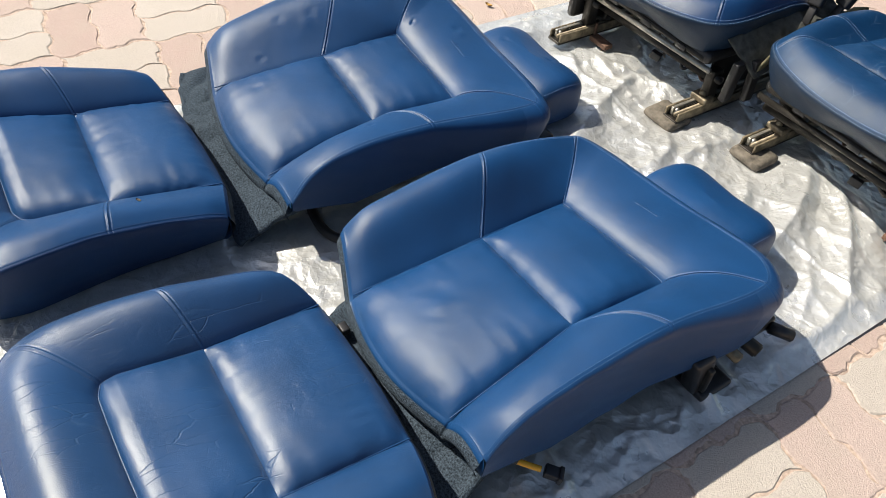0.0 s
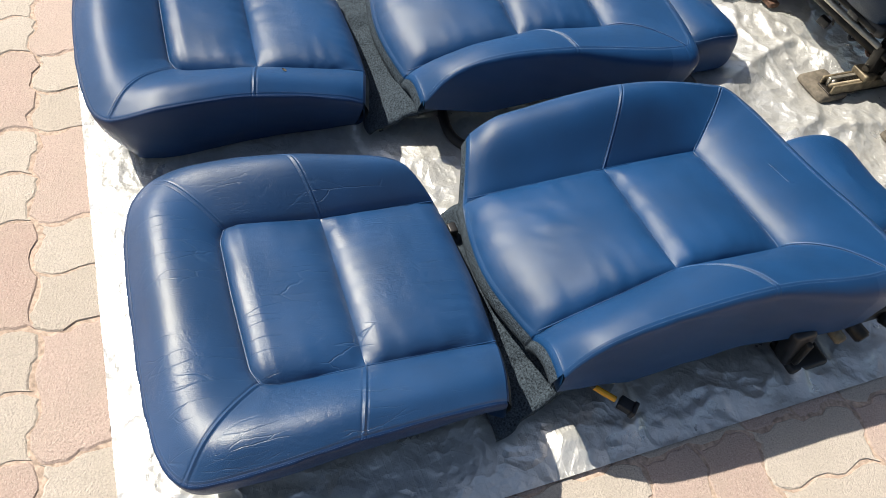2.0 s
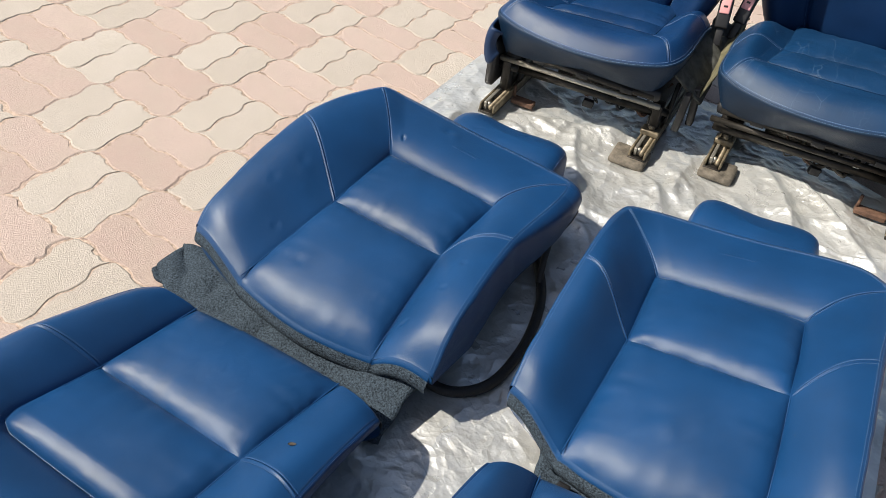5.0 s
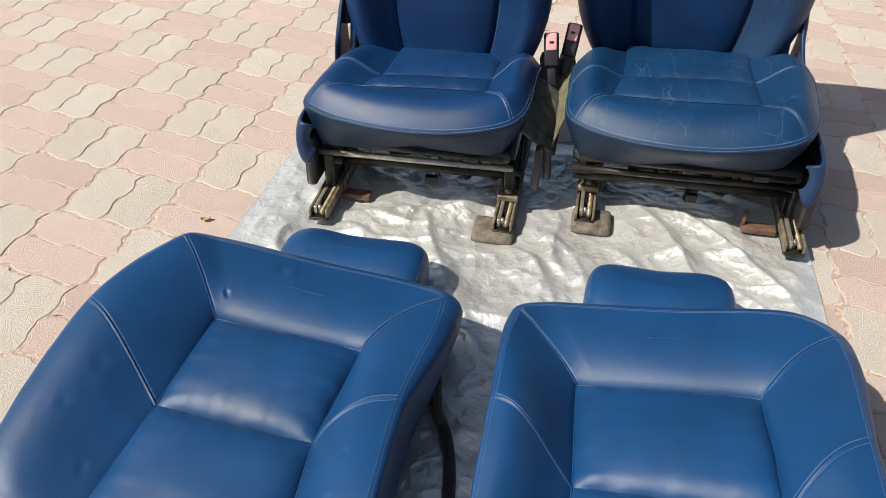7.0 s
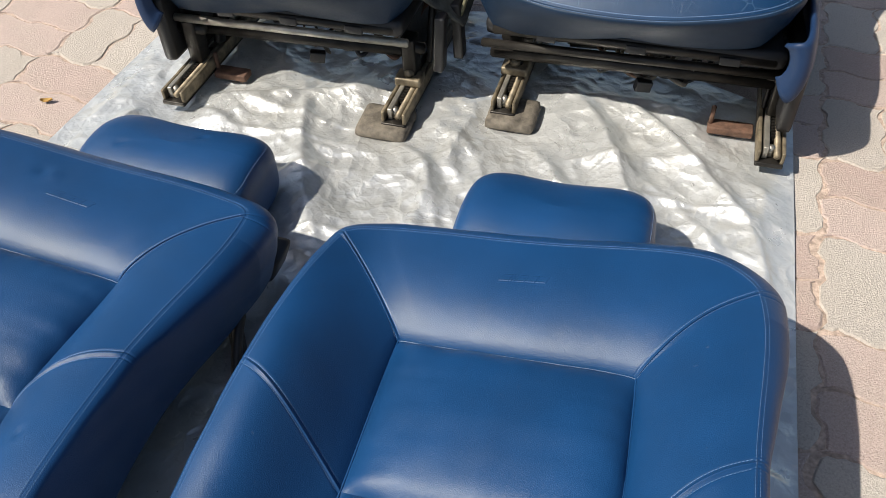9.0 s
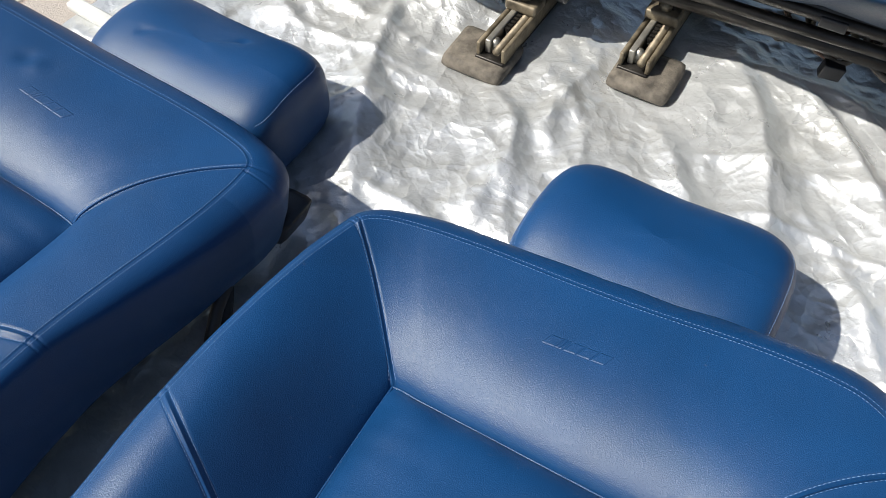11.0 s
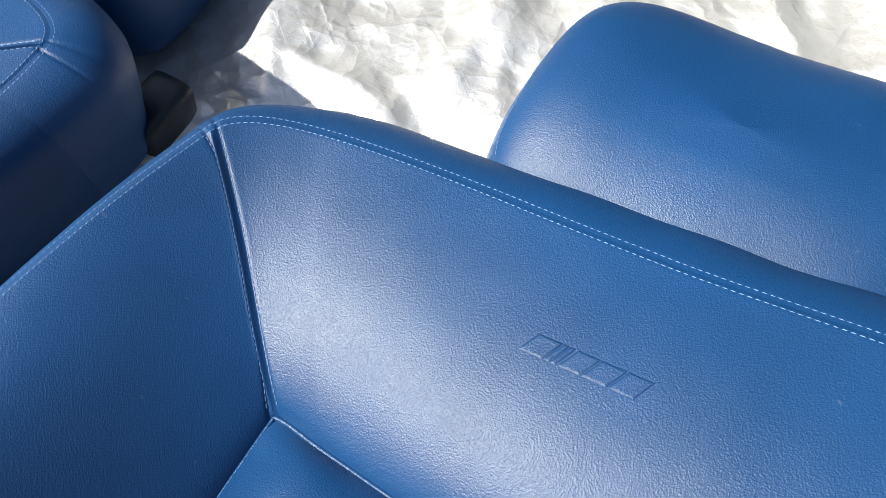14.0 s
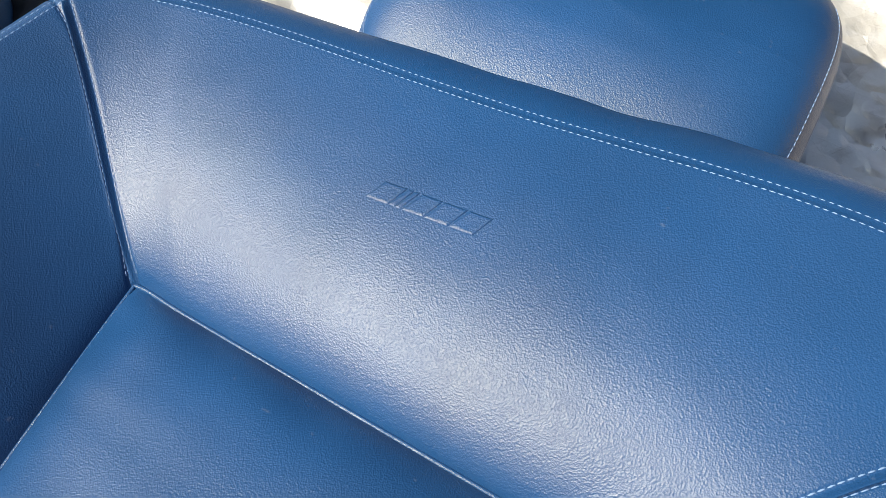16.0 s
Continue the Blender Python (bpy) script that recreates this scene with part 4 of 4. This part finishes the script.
def headrest(x0, x1, y0, y1, z0, z1, slope, label, pits=()):
    """A padded headrest, lying flat behind its backrest: high along its rear, hollowed along its top."""
    ob = thing("headrest", ((x0 + x1) / 2, (y0 + y1) / 2, 0), label, "headrest", "rear headrests")
    c, h = np.array([(x0 + x1) / 2, (y0 + y1) / 2, (z0 + z1) / 2]), np.array([x1 - x0, y1 - y0, z1 - z0]) / 2
    f = lambda v, e: np.sign(v) * np.abs(v) ** e

    def skin(A, B):
        p = np.stack([f(np.cos(A), 0.30) * f(np.cos(B), 0.36), f(np.cos(A), 0.42) * f(np.sin(B), 0.40), f(np.sin(A), 0.55)], -1)
        p[..., 0] *= 1 - 0.09 * np.clip(p[..., 1], 0, 1) ** 2
        up = np.clip(p[..., 2], 0, 1)
        up = up * up * (3 - 2 * up)
        p[..., 2] += up * (0.15 * np.cos(2.6 * p[..., 1]) - 0.02 * p[..., 1])
        rear = 0.5 + 0.5 * np.tanh(3 * p[..., 1] - 0.5)
        p = p * h + c
        p[..., 2] += slope * (p[..., 0] - c[0]) - 0.010 * up * rear * np.exp(-(((p[..., 0] - c[0]) / (0.5 * h[0])) ** 2))
        p[..., 2] += wobble(p, 16, 0.0015, x0)
        for x, y, depth, r in pits:
            p[..., 2] -= depth * np.exp(-((p[..., 0] - x) ** 2 + (p[..., 1] - y) ** 2) / r**2)
        return p

    A, B = np.meshgrid(np.linspace(-np.pi / 2, np.pi / 2, 90), np.linspace(0, 2 * np.pi, 181), indexing="ij")
    sheet_mesh("pad", skin(A, B), LEATHER, ob)
    for b0, b1 in ((-0.55, 0.5), (np.pi - 0.5, np.pi + 0.55)):
        b = np.linspace(b0, b1, 200)
        Upholstery.stitch(None, skin(np.full_like(b, 0.62), b) + np.array([0, 0, 0.0004]), ob)
    for x in (c[0] - 0.045, c[0] + 0.045):
        part("post", rod_bm((x, y0 - 0.03, c[2] - 0.02), (x, y0 + 0.03, c[2] - 0.02), 0.006), STEEL, ob)
    return ob


headrest(-0.592, -0.300, 0.168, 0.342, 0.012, 0.132, -0.02, "blue leather headrest with small dents on the tarpaulin", ((-0.405, 0.285, 0.004, 0.005), (-0.44, 0.295, 0.002, 0.005), (-0.515, 0.235, 0.0025, 0.007)))
headrest(0.002, 0.276, 0.168, 0.360, 0.012, 0.129, 0.03, "smooth blue leather headrest on the tarpaulin")

hose = thing("drain_hose", (-0.2, -0.2, 0.0), "black corrugated plastic hose curled on the tarpaulin", "hose")
tube("hose_body", ((-0.285, 0.075, 0.06), (-0.25, 0.03, 0.022), (-0.200, -0.055, 0.014), (-0.176, -0.145, 0.014), (-0.169, -0.24, 0.014), (-0.184, -0.333, 0.014), (-0.235, -0.385, 0.014), (-0.30, -0.39, 0.02), (-0.36, -0.37, 0.03)), 0.0105, CORRUGATED, hose, steps=14, sides=14)


# ---- the two front seats ----
def front_backrest(ob, xc, h, y0, z0, lean, high, seed, worn_side=0):
    """The upright backrest: a centre panel between two swelling side bolsters that roll round to the shell."""
    V = np.linspace(0, 1, 80)[:, None]

    def skin(a):
        """a from -1 to 1 across the front and round both sides."""
        s, side = np.abs(a) + 0 * V, np.sign(a)
        wide = h * (1 - 0.30 * np.clip(1 - V / 0.35, 0, 1) ** 2 - 0.25 * np.clip(V - 0.6, 0, 1) ** 1.5)
        k1, k2 = np.clip(s / 0.5, 0, 1), np.clip((s - 0.5) / 0.25, 0, 1)
        th = np.clip((s - 0.75) / 0.25, 0, 1) * math.radians(125)
        x = wide * (0.50 * k1 + 0.32 * k2 + 0.18 * np.sin(th))
        d = 0.016 * (1 - k1**4) + 0.055 * k2 * k2 * (3 - 2 * k2) - 0.070 * (1 - np.cos(th)) - 0.008 * np.exp(-(((s - 0.5) / 0.018) ** 2))
        d = d * np.clip(V / 0.10, 0, 1) ** 0.5
        p = np.stack([xc + side * x, y0 + lean * V - d, z0 + high * V + 0 * x], -1)
        p[..., 1] += wobble(np.stack([p[..., 0], p[..., 2], p[..., 0]], -1), 9, 0.004, seed)
        return p

    for lo, hi, name in ((-1, -0.5, "back_bolster"), (-0.5, 0.5, "back_panel"), (0.5, 1, "back_bolster")):
        sheet_mesh(name, skin(np.linspace(lo, hi, 60)[None]), LEATHER_SCUFFED if worn_side and lo * worn_side > 0 else LEATHER_BACK_AND_SHADE, ob)
    left, right = skin(np.array([[-1.0]]))[:, 0], skin(np.array([[1.0]]))[:, 0]
    u = np.linspace(0, 1, 24)[None, :, None]
    shell = left[:, None] * (1 - u) + right[:, None] * u
    shell[..., 1] += 0.03 * np.sin(np.pi * u[..., 0]) ** 0.5
    sheet_mesh("back_shell", shell, BLUE_PLASTIC, ob)
    top = skin(np.linspace(-1, 1, 60)[None])[-1]
    tail = np.stack([np.interp(np.linspace(0, 1, 60), u[0, :, 0], shell[-1, :, k]) for k in range(3)], -1)
    crown = [top * (1 - t) + tail * t + np.array([0, 0, 0.03 * math.sin(math.pi * t)]) for t in np.linspace(0, 1, 10)]
    sheet_mesh("back_crown", crown, LEATHER_BACK_AND_SHADE, ob)
    for a in (-0.515, 0.515):
        Upholstery.stitch(None, skin(np.array([[a]]))[6:, 0] - np.array([0, 0.0006, 0]), ob)


def shield(ob, x, y0, out, depth):
    """The curved plastic side cover: it wraps round the front corner and sweeps up behind into the recliner arm."""
    plan = np.array(((-0.020, 0.012, 0.175, 0.230), (-0.008, 0.000, 0.152, 0.240), (0.006, 0.006, 0.140, 0.244), (0.013, 0.045, 0.150, 0.244), (0.014, 0.12, 0.175, 0.244),
                     (0.012, 0.20, 0.185, 0.246), (0.006, 0.29, 0.195, 0.262), (0.000, depth - 0.06, 0.20, 0.335), (-0.002, depth - 0.02, 0.22, 0.41), (-0.004, depth + 0.02, 0.23, 0.425)))
    q = smooth_line(plan, 7)
    v = np.linspace(0, 1, 18)[None]
    z = q[:, 2:3] * (1 - v) + q[:, 3:4] * v
    belly = 0.014 * np.sin(np.pi * v) ** 0.5 - 0.012
    g = np.stack([x + out * (q[:, 0:1] + belly), y0 + q[:, 1:2] + 0.010 * (v - 0.5) ** 2, z], -1)
    cover = sheet_mesh("side_shield", g, BLUE_PLASTIC, ob, "blue plastic side shield")
    m = cover.modifiers.new("thickness", "SOLIDIFY")
    m.thickness, m.offset = 0.006, 0.0
    part("arm_slot", box_bm(-0.012, 0.012, -0.012, 0.012, -0.035, 0.035, 0.006, pose(x - out * 0.012, y0 + depth - 0.005, 0.365, -8, 0, 0)), BLACK, cover, "black recliner slot")
    part("recliner_knob", box_bm(-0.008, 0.008, -0.020, 0.020, -0.03, 0.05, 0.007, pose(x - out * 0.035, y0 + depth - 0.02, 0.30, -16, 0, 0), 3), BLUE_PLASTIC, ob)


def runner(ob, x, y0, y1, foot, bracket):
    """One steel runner: a channel with two lips, a toothed slide, a riser and, on some, a rubber foot."""
    rail = part("runner", box_bm(x - 0.022, x + 0.022, y0, y1, 0.022, 0.030, 0.002), STEEL_DARK, ob)
    for dx in (-0.022, 0.016):
        part("lip", box_bm(x + dx, x + dx + 0.006, y0 + 0.004, y1, 0.024, 0.050, 0.002), BRASS, rail)
    part("bar", box_bm(x - 0.013, x - 0.004, y0 + 0.012, y1, 0.030, 0.052, 0.002), STEEL, rail, "bright zinc bar")
    part("bar", rod_bm((x + 0.009, y0 + 0.002, 0.044), (x + 0.009, y1, 0.044), 0.0055), BRASS, rail)
    strip = part("toothed_strip", box_bm(x - 0.001, x + 0.003, y0 + 0.046, y0 + 0.158, 0.034, 0.044, 0.001), STEEL_DARK, rail)
    strip_teeth = bmesh.new()
    for k in range(14):
        m = Matrix.Translation((x + 0.001, y0 + 0.05 + k * 0.008, 0.046)) @ Matrix.Diagonal((0.006, 0.0045, 0.008, 1))
        bmesh.ops.create_cube(strip_teeth, size=1.0, matrix=m)
    tagged(part("teeth", strip_teeth, STEEL_DARK, rail, smooth=False), kind="stuff")
    part("rivet", rod_bm((x - 0.001, y0 + 0.022, 0.03), (x - 0.001, y0 + 0.022, 0.05), 0.006), STEEL, rail)
    if bracket:
        part("saddle", box_bm(x - 0.024, x + 0.024, y0 + 0.085, y0 + 0.12, 0.05, 0.066, 0.004), BRASS, ob, "yellow zinc saddle bracket")
        part("bolt_head", rod_bm((x, y0 + 0.10, 0.064), (x, y0 + 0.10, 0.076), 0.010, 6), BRASS, ob)
    if foot:
        bm = box_bm(x - 0.028 + min(0, foot), x + 0.028 + max(0, foot), y0 - 0.022, y0 + 0.056, 0.006, 0.030, 0.010)
        for v in bm.verts:
            if v.co.y < y0 and v.co.z > 0.012:
                v.co.z -= 0.004
        part("rubber_foot", bm, RUBBER, ob, "grey rubber foot pad")
    part("riser", box_bm(x - 0.012, x + 0.012, y0 + 0.10, y0 + 0.135, 0.05, 0.135, 0.004), STEEL_DARK, ob)
    part("side_plate", box_bm(x - 0.020, x - 0.012, y0 + 0.12, y1, 0.05, 0.19, 0.004), STEEL_DARK, ob)
    part("hinge_pin", rod_bm((x - 0.028, y0 + 0.115, 0.115), (x + 0.028, y0 + 0.115, 0.115), 0.010), STEEL_DARK, ob)
    part("link_arm", box_bm(-0.006, 0.006, -0.014, 0.014, 0, 0.11, 0.004, pose(x + 0.02, y0 + 0.16, 0.06, -22, 0, 0)), STEEL_DARK, ob)


def front_seat(stations, xs, y0, back, material, label, outer, runners, seed, flap, lip, lean, clasp, foot):
    """outer: -1 or +1, the side with the plastic shield. back: the backrest's foot in y, its centre and half width."""
    x0, x1 = xs
    ob = thing("front_seat", ((x0 + x1) / 2, y0 + 0.25, 0), label, "car seat", "front seats")
    u = Upholstery(stations, foot, lean=(0.035, 0.035, 0.035, 0.085, 0.035, 0.035, 0.035), puff=0.016, seed=seed, bulge=(0.005,) * 7, skew=(1.4,), sunk=0.0028)
    u.build(ob, material, ("side_bolster", "front_bolster", "skirt", "rear_pad", "front_pad", "rear_edge"), skirt_material=VINYL)
    yb, xb, hb = back
    front_backrest(ob, xb, hb, yb, 0.20, lean, 0.66, seed, max(0, outer))
    # pan, cross tubes, motors and wiring under the cushion
    pan = box_bm(x0 + 0.035, x1 - 0.035, y0 + 0.075, y0 + 0.42, 0.155, 0.186, 0.012)
    part("seat_pan", pan, BLACK, ob)
    part("pan_lip", rod_bm((x0 + 0.05, y0 + 0.075, 0.168), (x1 - 0.05, y0 + 0.08, 0.168), 0.008), STEEL_DARK, ob)
    part("cross_tube", rod_bm((x0 + 0.03, y0 + 0.075, 0.140), (x1 - 0.03, y0 + 0.09, 0.140), 0.0075), STEEL if outer < 0 else STEEL_DARK, ob)
    part("cross_tube", rod_bm((x0 + 0.04, y0 + 0.105, 0.108), (x1 - 0.04, y0 + 0.12, 0.108), 0.0125), STEEL_DARK, ob)
    part("cross_tube", rod_bm((x0 + 0.04, y0 + 0.38, 0.12), (x1 - 0.04, y0 + 0.39, 0.12), 0.012), STEEL_DARK, ob)
    motor = part("motor", rod_bm((x0 + 0.16, y0 + 0.20, 0.10), (x0 + 0.30, y0 + 0.21, 0.10), 0.022, 20), STEEL_DARK, ob)
    part("gearbox", box_bm(x0 + 0.29, x0 + 0.34, y0 + 0.18, y0 + 0.24, 0.08, 0.13, 0.006), BLACK, motor)
    part("spring_case", rod_bm((x0 + 0.14, y0 + 0.14, 0.135), (x0 + 0.23, y0 + 0.142, 0.135), 0.009), STEEL, ob)
    rng = random.Random(int(seed))
    for k in range(7):
        xa = (x0 + x1) / 2 + rng.uniform(-0.05, 0.12)
        pts = [(xa, y0 + 0.22, 0.15), (xa + rng.uniform(-0.03, 0.03), y0 + 0.17, 0.11 + rng.uniform(-0.02, 0.02)), (xa + rng.uniform(-0.01, 0.07), y0 + 0.14 + rng.uniform(-0.02, 0.02), 0.075), (xa + rng.uniform(0.02, 0.09), y0 + 0.16, 0.085), (xa + 0.09, y0 + 0.25, 0.13)]
        tube("wire", pts, rng.choice((0.0022, 0.003, 0.0042)), rng.choice((BLACK, RUBBER, BLACK, RUST)), ob)
    part("wire_plug", box_bm(-0.014, 0.014, -0.008, 0.008, -0.010, 0.010, 0.002, pose((x0 + x1) / 2 + 0.03, y0 + 0.12, 0.068, 0, 10, 20)), BLACK, ob)
    part("wire_plug", box_bm(-0.008, 0.008, -0.006, 0.006, -0.006, 0.006, 0.002, pose((x0 + x1) / 2 + 0.11, y0 + 0.11, 0.125, 0, 0, 10)), WHITE, ob, "white wire plug")
    for k in range(3):
        xk = x0 + 0.14 + k * (x1 - x0 - 0.26) / 2
        part("clip", box_bm(xk - 0.016, xk + 0.016, y0 + 0.068, y0 + 0.078, 0.158, 0.172, 0.002), BLACK, ob)
    for x, ya, yc, foot, bracket in runners:
        runner(ob, x, ya, yc, foot, bracket)
    xo = x1 + 0.002 if outer > 0 else x0 - 0.002
    shield(ob, xo - outer * (0.024 if outer > 0 else 0.014), y0 + 0.015, outer, yb - y0 - 0.02)
    frame = box_bm(xo - 0.03 if outer > 0 else xo + 0.005, xo - 0.005 if outer > 0 else xo + 0.03, y0 + 0.045, y0 + 0.40, 0.062, 0.19, 0.01)
    part("side_frame", frame, BLACK, ob)
    # the inner side: a strip of carpet, its black carrier and the belt buckle
    xi, s = (x1, 1) if outer < 0 else (x0, -1)
    carpet_sheet("carpet_trim", flap, ob, lip, seed, 0.006, "grey felt carpet strip along the seat's inner side")
    part("trim_leg", box_bm(-0.009, 0.009, -0.014, 0.014, 0.085, 0.19, 0.004, pose(xi + s * 0.014, y0 + 0.11, 0, 0, s * 3, 0)), BLACK, ob)
    m = pose(*clasp, -24, s * -5, s * 6)
    buckle = part("belt_buckle", box_bm(-0.017, 0.017, -0.012, 0.012, -0.036, 0.040, 0.006, m, 3), BLACK, ob, "black belt buckle")
    part("release_button", box_bm(-0.0125, 0.0125, -0.0150, -0.008, 0.000, 0.0385, 0.003, m), RED, buckle, "faded pink release button")
    part("button_notch", box_bm(-0.005, 0.005, -0.0165, -0.012, 0.016, 0.021, 0.001, m), BLACK, buckle)
    part("buckle_stalk", box_bm(-0.010, 0.010, -0.004, 0.004, -0.08, -0.030, 0.003, m), BLACK, ob)
    return ob


front_seat([
    ((-0.252, 0.900, 0.270), (-0.156, 0.880, 0.272), 0.026, True),
    ((-0.255, 0.735, 0.283), (-0.158, 0.795, 0.282), 0.040, True),
    ((-0.258, 0.655, 0.292), (-0.186, 0.562, 0.276), 0.028, True),
    ((-0.400, 0.632, 0.297), (-0.390, 0.506, 0.262), 0.024, False),
    ((-0.530, 0.622, 0.293), (-0.624, 0.555, 0.270), 0.028, True),
    ((-0.500, 0.700, 0.283), (-0.632, 0.690, 0.274), 0.044, True),
    ((-0.494, 0.890, 0.270), (-0.598, 0.840, 0.268), 0.026, True),
], (-0.650, -0.150), 0.505, (0.872, -0.388, 0.243), LEATHER_FRONT, "blue leather front car seat standing on steel runners", -1,
    ((-0.598, 0.475, 0.98, 0, False), (-0.188, 0.510, 0.98, -0.038, True)), 13.0, ((-0.172, 0.605, 0.225), (-0.160, 0.930, 0.262), (-0.090, 0.930, 0.240), (-0.098, 0.650, 0.150)), CARPET_GREY, 0.0, (-0.134, 0.845, 0.312), (0.19, 0.185, 0.183, 0.178, 0.160, 0.165, 0.18))
front_seat([
    ((0.325, 1.020, 0.270), (0.446, 1.000, 0.275), 0.026, True),
    ((0.323, 0.835, 0.285), (0.452, 0.860, 0.285), 0.042, True),
    ((0.318, 0.705, 0.297), (0.402, 0.614, 0.278), 0.030, True),
    ((0.165, 0.688, 0.297), (0.175, 0.552, 0.262), 0.024, False),
    ((0.015, 0.703, 0.290), (-0.056, 0.611, 0.266), 0.028, True),
    ((0.035, 0.810, 0.283), (-0.080, 0.760, 0.272), 0.042, True),
    ((0.042, 1.010, 0.270), (-0.073, 0.930, 0.270), 0.026, True),
], (-0.090, 0.462), 0.555, (1.045, 0.172, 0.272), LEATHER_WORN, "worn blue leather front car seat with pale creases", 1,
    ((-0.012, 0.588, 1.05, 0.032, True), (0.435, 0.560, 1.10, 0, False)), 17.0, ((-0.082, 0.670, 0.240), (-0.086, 0.985, 0.262), (-0.120, 0.985, 0.245), (-0.106, 0.660, 0.160)), CARPET_OLIVE, -0.06, (-0.092, 0.900, 0.316), (0.20, 0.195, 0.192, 0.180, 0.165, 0.17, 0.19))

for x0, x1, y, lbl in ((0.335, 0.41, 0.655, "rusty brown steel strip beside a seat runner"), (-0.575, -0.51, 0.600, "rusty brown steel strip beside a seat runner")):
    strip = thing("steel_strip", ((x0 + x1) / 2, y, 0), lbl, "steel strip", "rusty strips")
    part("plate", box_bm(x0, x1, y - 0.014, y + 0.014, 0.012, 0.026, 0.003), RUST, strip)
    part("pin", rod_bm((x0 + 0.004, y, 0.02), (x0 + 0.004, y, 0.06), 0.004), RUST, strip)

batten = thing("plastic_strip", (-0.74, 0.31, 0), "white plastic strip at the edge of the tarpaulin", "strip")
part("strip_body", box_bm(-0.062, 0.062, -0.011, 0.011, 0, 0.014, 0.004, pose(-0.735, 0.315, 0.008, 0, 0, -4)), WHITE, batten)

leaf = thing("dry_leaf", (-0.86, 0.45, 0.0), "small curled yellow dry leaf on the pavers", "leaf")
u, v = np.meshgrid(np.linspace(-1, 1, 13), np.linspace(-1, 1, 9))
blade = np.stack([-0.86 + 0.011 * u, 0.45 + 0.006 * v * (1 - u**2) ** 0.6 + 0.004 * u, 0.003 + 0.004 * v**2 + 0.003 * u**2], -1)
sheet_mesh("blade", blade, LEAF, leaf)

# a scrap of leaf on the side bolster of one cushion
grid = up_ca.ring(np.linspace(0.05, 1.9, 240)[:, None], np.linspace(0.1, 0.95, 80)[None]).reshape(-1, 3)
spot = grid[np.argmin(np.hypot(grid[:, 0] + 0.340, grid[:, 1] + 0.707))]
scrap = thing("leaf_scrap", tuple(spot), "tiny dark brown scrap of leaf on a leather cushion", "leaf")
blade = np.stack([spot[0] + 0.006 * u, spot[1] + 0.003 * v * (1 - u**2) ** 0.6 + 0.002 * u, spot[2] + 0.0012 + 0.0012 * v**2 + 0.0008 * u], -1)
sheet_mesh("blade", blade, SCRAP, scrap)

# ---- paving pieces ----
pavement()
